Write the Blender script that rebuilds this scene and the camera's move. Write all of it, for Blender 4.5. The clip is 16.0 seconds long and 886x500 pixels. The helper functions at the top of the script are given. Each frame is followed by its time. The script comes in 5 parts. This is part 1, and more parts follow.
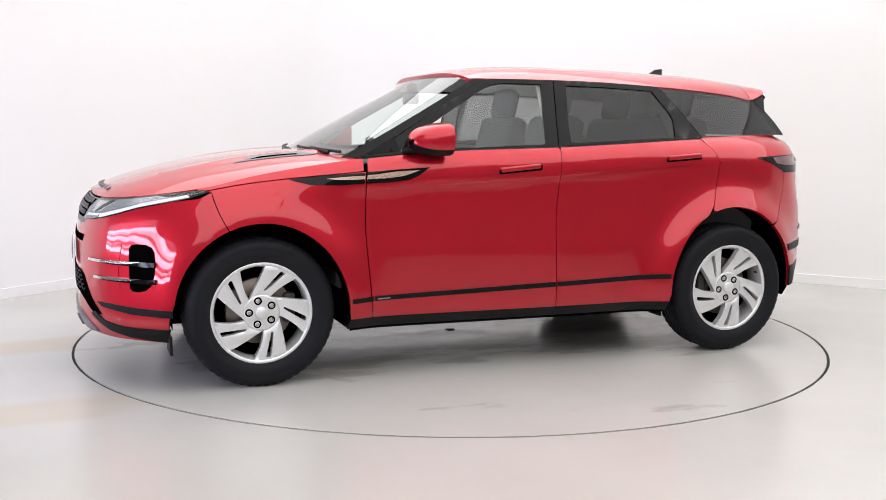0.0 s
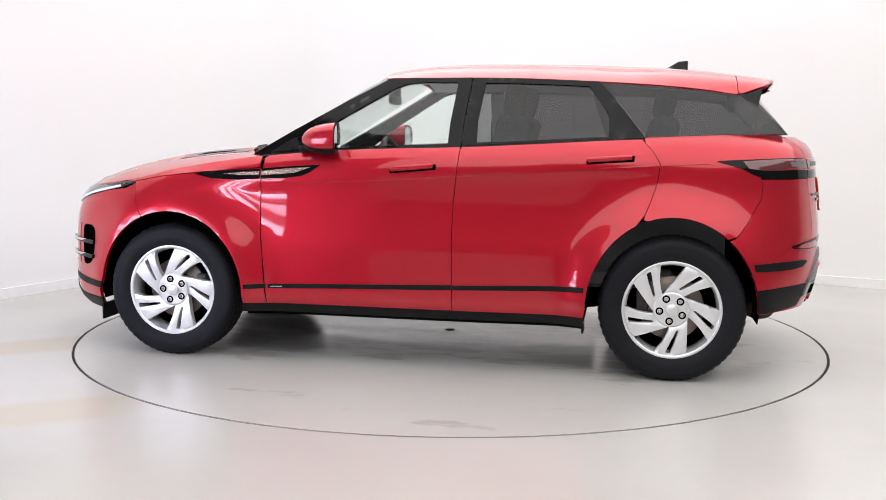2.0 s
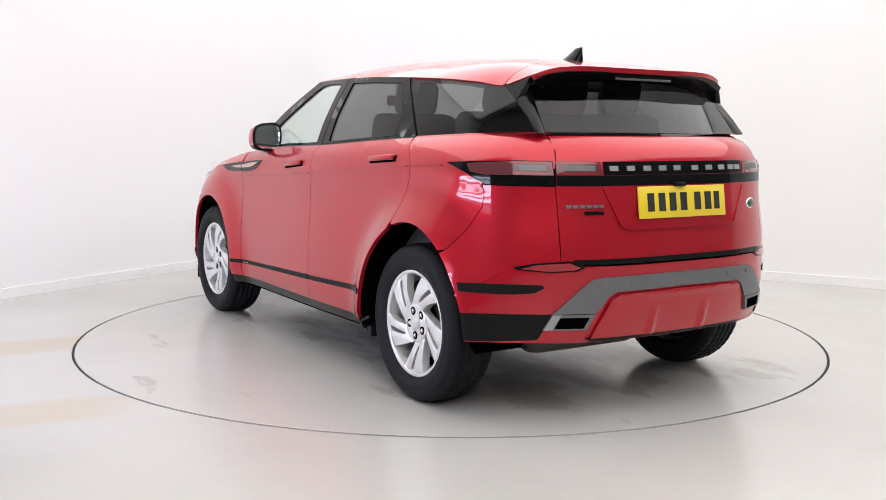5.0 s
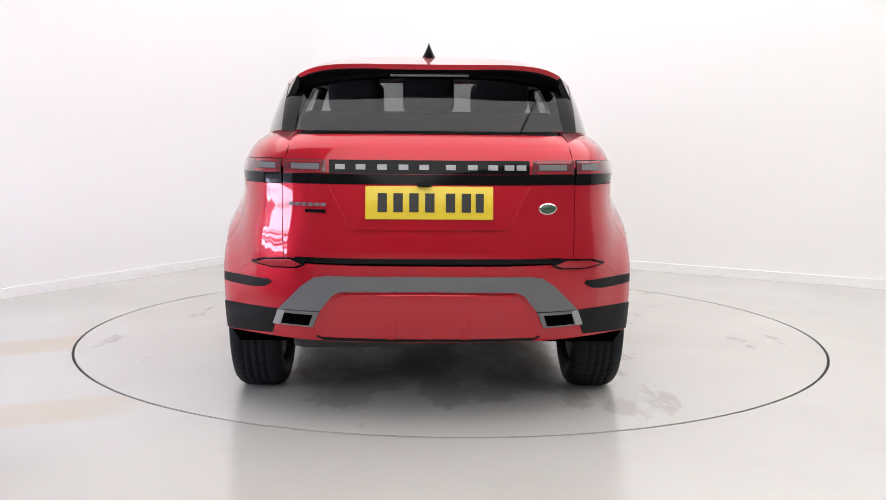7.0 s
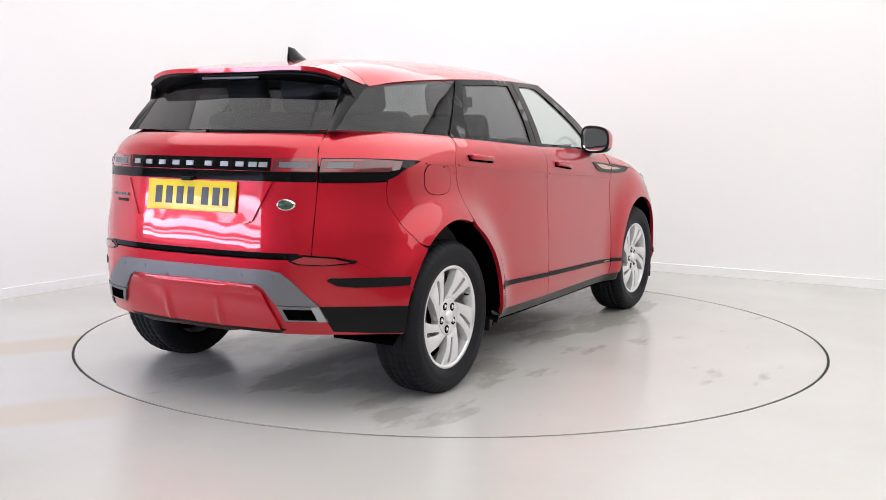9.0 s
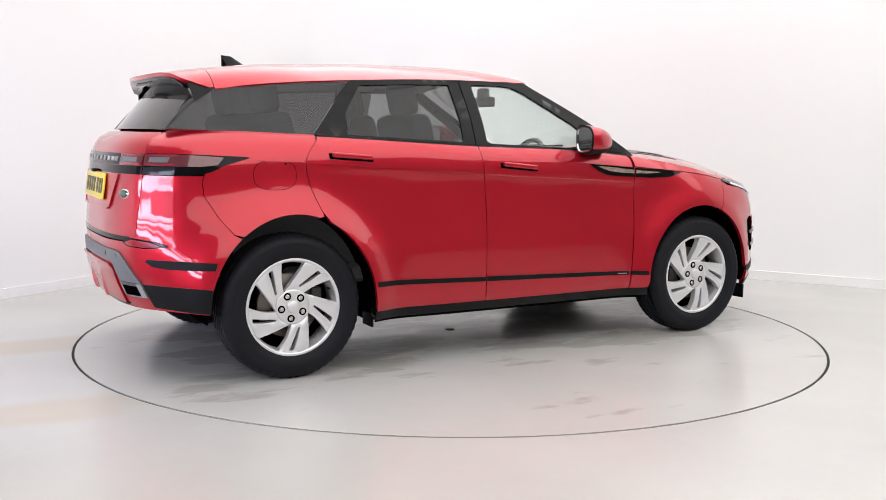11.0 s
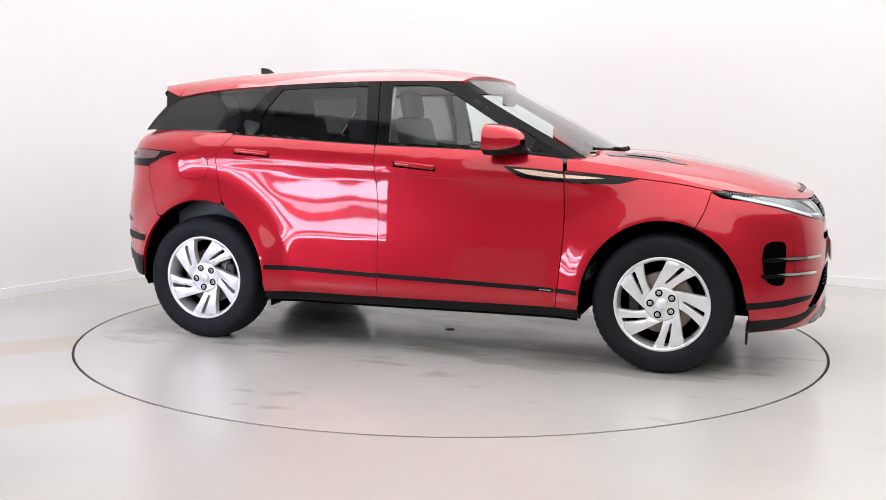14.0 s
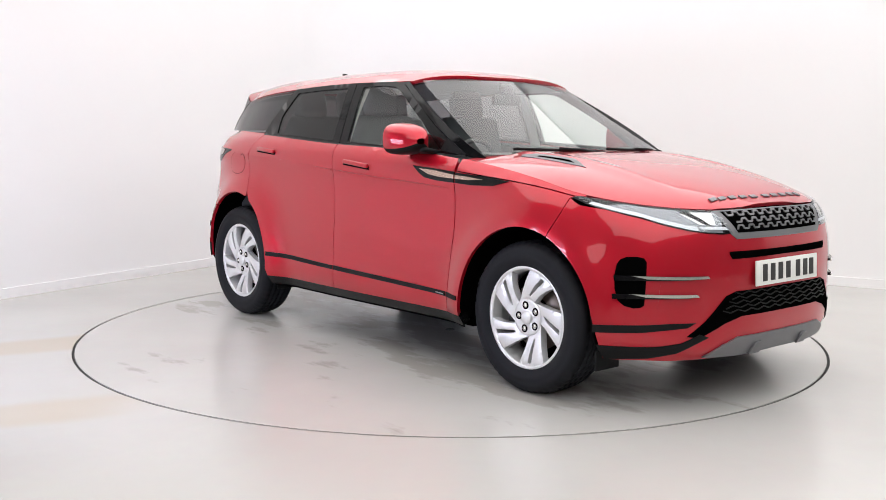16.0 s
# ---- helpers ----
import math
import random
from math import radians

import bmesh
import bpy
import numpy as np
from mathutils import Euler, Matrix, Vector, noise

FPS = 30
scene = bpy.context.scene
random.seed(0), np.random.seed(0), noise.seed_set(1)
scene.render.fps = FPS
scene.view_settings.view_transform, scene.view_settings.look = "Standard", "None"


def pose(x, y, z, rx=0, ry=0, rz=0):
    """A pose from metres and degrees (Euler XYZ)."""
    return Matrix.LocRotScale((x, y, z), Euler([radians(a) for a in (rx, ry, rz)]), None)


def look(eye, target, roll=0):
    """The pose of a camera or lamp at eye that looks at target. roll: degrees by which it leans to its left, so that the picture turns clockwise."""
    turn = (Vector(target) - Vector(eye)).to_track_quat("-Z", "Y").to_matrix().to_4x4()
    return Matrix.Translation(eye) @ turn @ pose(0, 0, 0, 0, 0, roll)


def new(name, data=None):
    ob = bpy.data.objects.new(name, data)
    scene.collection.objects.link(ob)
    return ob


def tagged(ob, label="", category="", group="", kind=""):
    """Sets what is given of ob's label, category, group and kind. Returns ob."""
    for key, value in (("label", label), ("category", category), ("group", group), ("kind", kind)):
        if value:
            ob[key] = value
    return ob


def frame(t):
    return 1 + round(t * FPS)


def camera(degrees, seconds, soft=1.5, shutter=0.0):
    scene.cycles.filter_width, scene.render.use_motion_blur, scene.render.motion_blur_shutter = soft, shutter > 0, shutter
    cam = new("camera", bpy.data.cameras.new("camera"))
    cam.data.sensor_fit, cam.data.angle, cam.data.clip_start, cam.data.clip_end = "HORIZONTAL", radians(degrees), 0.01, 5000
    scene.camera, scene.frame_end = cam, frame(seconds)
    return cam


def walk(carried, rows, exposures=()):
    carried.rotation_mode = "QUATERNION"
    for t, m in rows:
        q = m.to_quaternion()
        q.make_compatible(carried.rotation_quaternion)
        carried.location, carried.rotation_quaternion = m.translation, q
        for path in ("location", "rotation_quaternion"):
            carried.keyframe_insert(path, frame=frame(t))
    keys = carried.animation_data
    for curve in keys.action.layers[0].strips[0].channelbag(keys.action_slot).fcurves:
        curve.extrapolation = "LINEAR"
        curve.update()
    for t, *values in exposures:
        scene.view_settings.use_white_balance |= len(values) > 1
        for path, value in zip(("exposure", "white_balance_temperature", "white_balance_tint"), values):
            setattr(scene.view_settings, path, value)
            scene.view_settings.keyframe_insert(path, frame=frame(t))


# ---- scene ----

# ---------------- camera: stands still on its tripod ----------------
cam = camera(48.1, 16.0, soft=0.75)
EYE = Vector((0.0, -6.1606, 1.2364))
YAW, TILT = radians(-0.4444), radians(6.769)
AHEAD = Vector((math.sin(YAW) * math.cos(TILT), math.cos(YAW) * math.cos(TILT), -math.sin(TILT)))
STAND = look(EYE, EYE + AHEAD, 0.4951)
walk(cam, [(0.0, STAND), (16.0, STAND)], exposures=[(0.0, -0.06), (16.0, -0.06)])

TURN_START, TURN_RATE = 201.2611, -15.6361       # heading of the car, degrees and degrees per second
CAR_X, CAR_Y = 0.0315, 0.1553                    # where the car stands on the turntable
DISC_R = 2.2375

# ---------------- world ----------------
world = bpy.data.worlds.new("world")
scene.world = world
world.use_nodes = True
wn = world.node_tree.nodes
sky = wn.new("ShaderNodeTexSky")
sky.sky_type, sky.sun_disc, sky.sun_elevation, sky.sun_rotation = "NISHITA", False, radians(35), radians(200)
wn["Background"].inputs["Strength"].default_value = 0.12
world.node_tree.links.new(sky.outputs[0], wn["Background"].inputs["Color"])

# ---------------- the room in plan ----------------
SIDE_B = 7.0                                     # a short cross wall beside the camera, with a low daylight window in it
WIN_A0, WIN_A1, WIN_Z0, WIN_Z1, PIER_A = 0.15, 3.0, 0.50, 1.40, 3.55
ROOM_TURN = radians(-30.0)                       # the right-hand wall's direction
RX = Vector((math.cos(ROOM_TURN), math.sin(ROOM_TURN), 0))
RY = Vector((-math.sin(ROOM_TURN), math.cos(ROOM_TURN), 0))
CORNER = Vector((-1.19, 4.58, 0))
ROOM_W, ROOM_D, ROOM_H = 11.0, 17.0, 3.8         # along RX, along -RY, height


def room(a, b, z=0.0):
    """A place in the room: a along the far wall, b towards the camera's side."""
    p = CORNER + RX * a - RY * b
    return Vector((p.x, p.y, z))


# ---------------- materials ----------------
def node_mat(name):
    m = bpy.data.materials.new(name)
    m.use_nodes = True
    nt = m.node_tree
    return m, nt, nt.nodes["Principled BSDF"]


def mat(name, colour, rough=0.5, metal=0.0, coat=0.0, scale=8.0, vary=0.08, bump=0.0, fine=120.0, spec=0.5, coat_rough=0.03, rvary=0.1):
    """A surface with variation at two scales in colour, gloss and relief."""
    m, nt, b = node_mat(name)
    L = nt.links.new
    co = nt.nodes.new("ShaderNodeTexCoord")
    n1, n2 = nt.nodes.new("ShaderNodeTexNoise"), nt.nodes.new("ShaderNodeTexNoise")
    n1.inputs["Scale"].default_value, n2.inputs["Scale"].default_value = scale, fine
    n1.inputs["Detail"].default_value = 5
    L(co.outputs["Object"], n1.inputs["Vector"])
    L(co.outputs["Object"], n2.inputs["Vector"])
    mix = nt.nodes.new("ShaderNodeMix")
    mix.data_type = "RGBA"
    mix.inputs["A"].default_value = (*[max(0, c * (1 - vary)) for c in colour], 1)
    mix.inputs["B"].default_value = (*[min(1, c * (1 + vary)) for c in colour], 1)
    add = nt.nodes.new("ShaderNodeMath")
    add.operation = "MULTIPLY_ADD"
    L(n2.outputs["Fac"], add.inputs[0])
    add.inputs[1].default_value = 0.35
    mul = nt.nodes.new("ShaderNodeMath")
    mul.operation = "MULTIPLY"
    mul.inputs[1].default_value = 0.65
    L(n1.outputs["Fac"], mul.inputs[0])
    L(mul.outputs[0], add.inputs[2])
    L(add.outputs[0], mix.inputs["Factor"])
    L(mix.outputs["Result"], b.inputs["Base Color"])
    rr = nt.nodes.new("ShaderNodeMapRange")
    rr.inputs["To Min"].default_value, rr.inputs["To Max"].default_value = max(0.02, rough * (1 - rvary)), min(1, rough * (1 + rvary))
    L(n1.outputs["Fac"], rr.inputs["Value"])
    L(rr.outputs[0], b.inputs["Roughness"])
    b.inputs["Metallic"].default_value = metal
    b.inputs["Coat Weight"].default_value, b.inputs["Coat Roughness"].default_value = coat, coat_rough
    b.inputs["Specular IOR Level"].default_value = spec
    if bump:
        bp = nt.nodes.new("ShaderNodeBump")
        bp.inputs["Strength"].default_value, bp.inputs["Distance"].default_value = 1.0, bump
        L(add.outputs[0], bp.inputs["Height"])
        L(bp.outputs[0], b.inputs["Normal"])
    return m


def glass_mat(name, tint, gloss=1.0, ior=1.7):
    """A thin pane: light goes through with a tint, and the surface mirrors by its angle."""
    m, nt, b = node_mat(name)
    nt.nodes.remove(b)
    L = nt.links.new
    tr, gl, lw, pw, ma, mx = (nt.nodes.new(k) for k in ("ShaderNodeBsdfTransparent", "ShaderNodeBsdfGlossy", "ShaderNodeLayerWeight", "ShaderNodeMath", "ShaderNodeMath", "ShaderNodeMixShader"))
    tr.inputs["Color"].default_value = (*tint, 1)
    gl.inputs["Roughness"].default_value = 0.0
    gl.inputs["Color"].default_value = (gloss, gloss, gloss, 1)
    # the same gloss from both sides of the pane
    f0 = ((ior - 1) / (ior + 1)) ** 2
    lw.inputs["Blend"].default_value = 0.5
    pw.operation, ma.operation = "POWER", "MULTIPLY_ADD"
    L(lw.outputs["Facing"], pw.inputs[0])
    pw.inputs[1].default_value = 5.0
    L(pw.outputs[0], ma.inputs[0])
    ma.inputs[1].default_value, ma.inputs[2].default_value = 1 - f0, f0
    L(ma.outputs[0], mx.inputs["Fac"])
    L(tr.outputs[0], mx.inputs[1])
    L(gl.outputs[0], mx.inputs[2])
    L(mx.outputs[0], nt.nodes["Material Output"].inputs["Surface"])
    return m


def glow_mat(name, colour, strength):
    m, nt, b = node_mat(name)
    b.inputs["Base Color"].default_value = (*colour, 1)
    b.inputs["Emission Color"].default_value = (*colour, 1)
    b.inputs["Emission Strength"].default_value = strength
    return m


RED = mat("red_metallic_paint", (0.445, 0.0048, 0.018), 0.38, 0.5, 1.0, 3.0, 0.05, 0.0, 900.0, coat_rough=0.015, spec=0.15)
BLACK_GLOSS = mat("black_gloss", (0.004, 0.004, 0.0045), 0.07, 0.0, 0.0, 6, 0.2, 0, spec=0.2)
BLACK_PLASTIC = mat("black_plastic", (0.006, 0.006, 0.0065), 0.48, 0, 0, 12, 0.2, 0.0004, 400, spec=0.15)
# near-black: shade of wheel houses, recesses and openings is put into this colour
DARK_VOID = mat("recess_shade_black", (0.0015, 0.0015, 0.0015), 0.95, 0, 0, 20, 0.3, 0.001, 200, spec=0.0)
RUBBER = mat("tyre_rubber", (0.009, 0.0095, 0.0125), 0.6, 0, 0, 9, 0.35, 0.0006, 220, spec=0.18)
ALLOY = mat("silver_alloy", (0.76, 0.76, 0.77), 0.36, 0.55, 0.2, 10, 0.05, 0)
SATIN_GREY = mat("satin_grey_trim", (0.17, 0.17, 0.18), 0.42, 0.55, 0, 14, 0.08, 0.0002, 500)
LAMP_SILVER = mat("lamp_silver", (0.28, 0.29, 0.305), 0.22, 0.6, 0, 25, 0.25, 0.0006, 90)
CHROME = mat("bright_metal", (0.75, 0.73, 0.70), 0.14, 1.0, 0, 20, 0.04, 0)
COPPER = mat("pale_copper_trim", (0.62, 0.45, 0.36), 0.26, 0.85, 0, 20, 0.05, 0)
BRAKE = mat("brake_steel", (0.22, 0.18, 0.16), 0.45, 0.8, 0, 18, 0.35, 0.0005)
STEEL_DARK = mat("underbody_steel", (0.05, 0.048, 0.046), 0.55, 0.5, 0, 12, 0.4, 0.001)
NAME_GREY = mat("name_letter_grey", (0.34, 0.34, 0.35), 0.35, 0.5, 0, 20, 0.05, 0)
GLASS_CLEAR = glass_mat("clear_glass", (0.86, 0.92, 0.89), 1.0, 1.6)
GLASS_TINT = glass_mat("privacy_glass", (0.20, 0.20, 0.205), 1.0, 1.48)
LAMP_CLEAR = glass_mat("lamp_lens", (0.9, 0.92, 0.94), 1.0, 1.5)
MIRROR = mat("mirror_silver", (0.45, 0.46, 0.48), 0.03, 1.0, 0, 30, 0.02, 0)
RED_LENS = mat("red_lens", (0.30, 0.012, 0.02), 0.12, 0.0, 1.0, 30, 0.1, 0)
SMOKE_LENS = mat("smoked_lens", (0.11, 0.022, 0.027), 0.1, 0.0, 1.0, 30, 0.15, 0)
LED_WHITE = mat("led_bar_white", (0.8, 0.82, 0.85), 0.25, 0.0, 0.5, 30, 0.03, 0)
SEAT = mat("grey_seat_cloth", (0.13, 0.14, 0.145), 0.75, 0, 0, 30, 0.2, 0.0)
TRIM_DARK = mat("dark_cabin_trim", (0.05, 0.051, 0.053), 0.6, 0, 0, 30, 0.15, 0.0)
LINER = mat("headliner", (0.60, 0.585, 0.55), 0.85, 0, 0, 30, 0.08, 0.0)
YELLOW = mat("yellow_plate", (0.74, 0.55, 0.03), 0.35, 0, 0.3, 20, 0.03, 0)
WHITE_PLATE = mat("white_plate", (0.78, 0.78, 0.75), 0.35, 0, 0.3, 20, 0.03, 0)
INK = mat("black_ink", (0.02, 0.02, 0.02), 0.4, 0, 0, 40, 0.1, 0)
BADGE_GREEN = mat("badge_green", (0.02, 0.06, 0.035), 0.3, 0, 0.5, 40, 0.1, 0)
WALL = mat("white_wall_paint", (0.835, 0.835, 0.835), 0.6, 0, 0, 1.2, 0.012, 0.0004, 60, spec=0.3)
SKIRT = mat("white_skirting_gloss", (0.84, 0.84, 0.84), 0.35, 0, 0, 3, 0.02, 0)
WALL_DARK = mat("grey_bay_wall", (0.13, 0.13, 0.135), 0.7, 0, 0, 1.5, 0.1, 0.0004, 60, spec=0.3)
CEIL = mat("white_ceiling", (0.85, 0.85, 0.85), 0.8, 0, 0, 2, 0.02, 0)


def floor_mat(name, dust):
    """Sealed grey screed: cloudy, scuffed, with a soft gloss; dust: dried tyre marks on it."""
    m, nt, b = node_mat(name)
    L = nt.links.new
    N = nt.nodes.new
    co = N("ShaderNodeTexCoord")
    n1, n2, n3 = N("ShaderNodeTexNoise"), N("ShaderNodeTexNoise"), N("ShaderNodeTexNoise")
    for n, s, d in ((n1, 0.9, 4), (n2, 14, 6), (n3, 160, 3)):
        n.inputs["Scale"].default_value, n.inputs["Detail"].default_value = s, d
        L(co.outputs["Object"], n.inputs["Vector"])
    r1 = N("ShaderNodeValToRGB")
    r1.color_ramp.elements[0].color, r1.color_ramp.elements[1].color = (0.475, 0.465, 0.445, 1), (0.515, 0.505, 0.485, 1)
    r1.color_ramp.elements[0].position, r1.color_ramp.elements[1].position = 0.3, 0.7
    L(n1.outputs["Fac"], r1.inputs["Fac"])
    mx = N("ShaderNodeMix")
    mx.data_type, mx.blend_type = "RGBA", "MULTIPLY"
    mx.inputs["Factor"].default_value = 0.05
    L(r1.outputs[0], mx.inputs["A"])
    L(n2.outputs["Color"], mx.inputs["B"])
    r2 = N("ShaderNodeMapRange")
    r2.inputs["To Min"].default_value, r2.inputs["To Max"].default_value = 0.20, 0.28
    L(n1.outputs["Fac"], r2.inputs["Value"])
    last = mx.outputs["Result"]
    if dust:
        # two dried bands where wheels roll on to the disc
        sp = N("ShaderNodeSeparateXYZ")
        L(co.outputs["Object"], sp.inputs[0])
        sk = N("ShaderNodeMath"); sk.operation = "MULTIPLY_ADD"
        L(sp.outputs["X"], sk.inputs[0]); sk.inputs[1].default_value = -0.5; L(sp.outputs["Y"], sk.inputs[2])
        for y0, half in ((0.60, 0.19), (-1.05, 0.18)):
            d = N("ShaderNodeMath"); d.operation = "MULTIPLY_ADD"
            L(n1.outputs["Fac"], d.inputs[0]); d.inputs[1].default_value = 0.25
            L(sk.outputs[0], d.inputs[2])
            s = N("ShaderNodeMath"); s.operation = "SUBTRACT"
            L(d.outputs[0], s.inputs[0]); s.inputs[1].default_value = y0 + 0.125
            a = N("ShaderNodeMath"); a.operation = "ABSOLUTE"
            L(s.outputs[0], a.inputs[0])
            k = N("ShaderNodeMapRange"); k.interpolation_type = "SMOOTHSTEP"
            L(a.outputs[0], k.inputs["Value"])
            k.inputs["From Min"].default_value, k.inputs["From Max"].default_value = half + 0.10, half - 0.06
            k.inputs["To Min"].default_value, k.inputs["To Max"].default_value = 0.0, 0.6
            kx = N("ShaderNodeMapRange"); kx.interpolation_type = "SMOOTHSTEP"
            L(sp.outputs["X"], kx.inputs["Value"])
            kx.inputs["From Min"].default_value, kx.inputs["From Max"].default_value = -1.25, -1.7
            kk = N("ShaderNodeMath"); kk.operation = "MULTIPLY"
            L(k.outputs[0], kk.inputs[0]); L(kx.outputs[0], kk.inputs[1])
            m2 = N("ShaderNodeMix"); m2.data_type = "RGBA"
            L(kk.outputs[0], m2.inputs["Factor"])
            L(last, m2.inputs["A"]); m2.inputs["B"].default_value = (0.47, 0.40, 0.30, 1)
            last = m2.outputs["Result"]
    rough_out = r2.outputs[0]
    if not dust:
        # half-dried water drips: dark, glossy, uneven patches, also painting shade under the car
        wn1, vec = N("ShaderNodeTexNoise"), N("ShaderNodeMapping")
        vec.inputs["Scale"].default_value = (0.7, 1.6, 1)
        L(co.outputs["Object"], vec.inputs["Vector"])
        L(vec.outputs[0], wn1.inputs["Vector"])
        wn1.inputs["Scale"].default_value, wn1.inputs["Detail"].default_value, wn1.inputs["Roughness"].default_value = 2.1, 6, 0.6
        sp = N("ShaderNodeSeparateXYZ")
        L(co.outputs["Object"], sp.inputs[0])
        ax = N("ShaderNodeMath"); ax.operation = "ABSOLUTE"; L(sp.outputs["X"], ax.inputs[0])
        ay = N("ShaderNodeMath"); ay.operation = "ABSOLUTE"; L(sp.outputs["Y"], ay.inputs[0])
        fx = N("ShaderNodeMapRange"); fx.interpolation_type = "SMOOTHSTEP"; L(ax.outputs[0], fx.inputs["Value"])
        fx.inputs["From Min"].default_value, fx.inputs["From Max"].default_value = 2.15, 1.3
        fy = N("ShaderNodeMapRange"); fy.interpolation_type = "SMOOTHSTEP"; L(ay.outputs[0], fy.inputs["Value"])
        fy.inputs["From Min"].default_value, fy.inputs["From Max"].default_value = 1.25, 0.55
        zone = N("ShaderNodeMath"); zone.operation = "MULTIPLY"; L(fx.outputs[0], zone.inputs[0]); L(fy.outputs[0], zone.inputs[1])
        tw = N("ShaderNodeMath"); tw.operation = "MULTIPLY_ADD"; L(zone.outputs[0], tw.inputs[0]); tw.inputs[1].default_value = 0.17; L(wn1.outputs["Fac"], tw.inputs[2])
        wet_shade = N("ShaderNodeMapRange"); wet_shade.interpolation_type = "SMOOTHSTEP"; L(tw.outputs[0], wet_shade.inputs["Value"])
        wet_shade.inputs["From Min"].default_value, wet_shade.inputs["From Max"].default_value = 0.60, 0.69
        wf = N("ShaderNodeMath"); wf.operation = "MULTIPLY"; L(wet_shade.outputs[0], wf.inputs[0]); wf.inputs[1].default_value = 0.34
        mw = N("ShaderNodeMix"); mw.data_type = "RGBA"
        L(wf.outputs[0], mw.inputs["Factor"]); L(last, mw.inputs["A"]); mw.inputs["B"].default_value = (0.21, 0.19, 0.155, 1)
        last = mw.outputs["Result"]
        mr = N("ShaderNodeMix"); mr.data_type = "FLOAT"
        L(wet_shade.outputs[0], mr.inputs["Factor"]); L(rough_out, mr.inputs["A"]); mr.inputs["B"].default_value = 0.15
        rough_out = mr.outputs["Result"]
    L(last, b.inputs["Base Color"])
    L(rough_out, b.inputs["Roughness"])
    bp = N("ShaderNodeBump")
    bp.inputs["Distance"].default_value = 0.0002
    bp.inputs["Strength"].default_value = 0.5
    L(n3.outputs["Fac"], bp.inputs["Height"])
    L(bp.outputs[0], b.inputs["Normal"])
    return m


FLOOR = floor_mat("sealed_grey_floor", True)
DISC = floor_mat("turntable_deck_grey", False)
# near-black, so the edge gap and pit keep their shade by colour
GAP = mat("gap_shade_black", (0.012, 0.011, 0.010), 0.8, 0, 0, 10, 0.4, 0)


# ---------------- mesh helpers ----------------
def mesh_of(name, verts, faces, smooth=True):
    me = bpy.data.meshes.new(name)
    me.from_pydata([tuple(map(float, v)) for v in verts], [], [tuple(int(i) for i in f) for f in faces])
    me.update()
    if smooth:
        me.polygons.foreach_set("use_smooth", [True] * len(me.polygons))
    return me


def bm_mesh(name, bm, smooth_angle=None):
    me = bpy.data.meshes.new(name)
    bm.normal_update()
    if smooth_angle is not None:
        for f in bm.faces:
            f.smooth = True
        for e in bm.edges:
            if len(e.link_faces) == 2 and e.calc_face_angle(0) > radians(smooth_angle):
                e.smooth = False
    bm.to_mesh(me)
    bm.free()
    return me


def part(name, data, material, parent=None, label=""):
    """Links a mesh (or bmesh) as one object under a thing or a part."""
    if isinstance(data, bmesh.types.BMesh):
        data = bm_mesh(name, data, 35)
    data.materials.clear()
    data.materials.append(material)
    ob = new(name, data)
    if parent is not None:
        ob.parent = parent
    if label:
        tagged(ob, label)
    return ob


def box_bm(cx, cy, cz, sx, sy, sz, bevel=0.01, segs=2, m=None):
    bm = bmesh.new()
    bmesh.ops.create_cube(bm, size=1.0, matrix=(m or Matrix()) @ Matrix.Translation((cx, cy, cz)) @ Matrix.Diagonal((sx, sy, sz, 1)))
    if bevel:
        bmesh.ops.bevel(bm, geom=bm.edges[:], offset=bevel, segments=segs, affect="EDGES", profile=0.5)
    return bm


def lathe(profile, segs=64, axis="y", closed=False):
    """Turns a profile of (radius, along) about the y axis."""
    verts, faces = [], []
    n = len(profile)
    for i in range(segs):
        a = 2 * math.pi * i / segs
        for r, h in profile:
            verts.append((r * math.cos(a), h, r * math.sin(a)))
    for i in range(segs):
        j = (i + 1) % segs
        for k in range(n if closed else n - 1):
            l = (k + 1) % n
            faces.append((i * n + k, i * n + l, j * n + l, j * n + k))
    return verts, faces


# ---------------- the car's shape: forward x, left y, up z ----------------
def smooth_curve(xs, ys):
    """A smooth curve through stations, for numpy arrays."""
    xs, ys = np.array(xs, float), np.array(ys, float)
    h, d = np.diff(xs), np.diff(ys) / np.diff(xs)
    m = np.zeros_like(xs)
    m[0], m[-1] = d[0], d[-1]
    for i in range(1, len(xs) - 1):
        m[i] = 0 if d[i - 1] * d[i] <= 0 else (h[i - 1] + h[i]) * 1.0 / (h[i - 1] / d[i] + h[i] / d[i - 1]) if True else 0

    def f(x):
        x = np.asarray(x, float)
        c = np.clip(x, xs[0], xs[-1])
        i = np.clip(np.searchsorted(xs, c) - 1, 0, len(xs) - 2)
        t = (c - xs[i]) / h[i]
        a = ys[i] * (1 + 2 * t) * (1 - t) ** 2 + m[i] * h[i] * t * (1 - t) ** 2
        return a + ys[i + 1] * t * t * (3 - 2 * t) + m[i + 1] * h[i] * t * t * (t - 1)
    return f


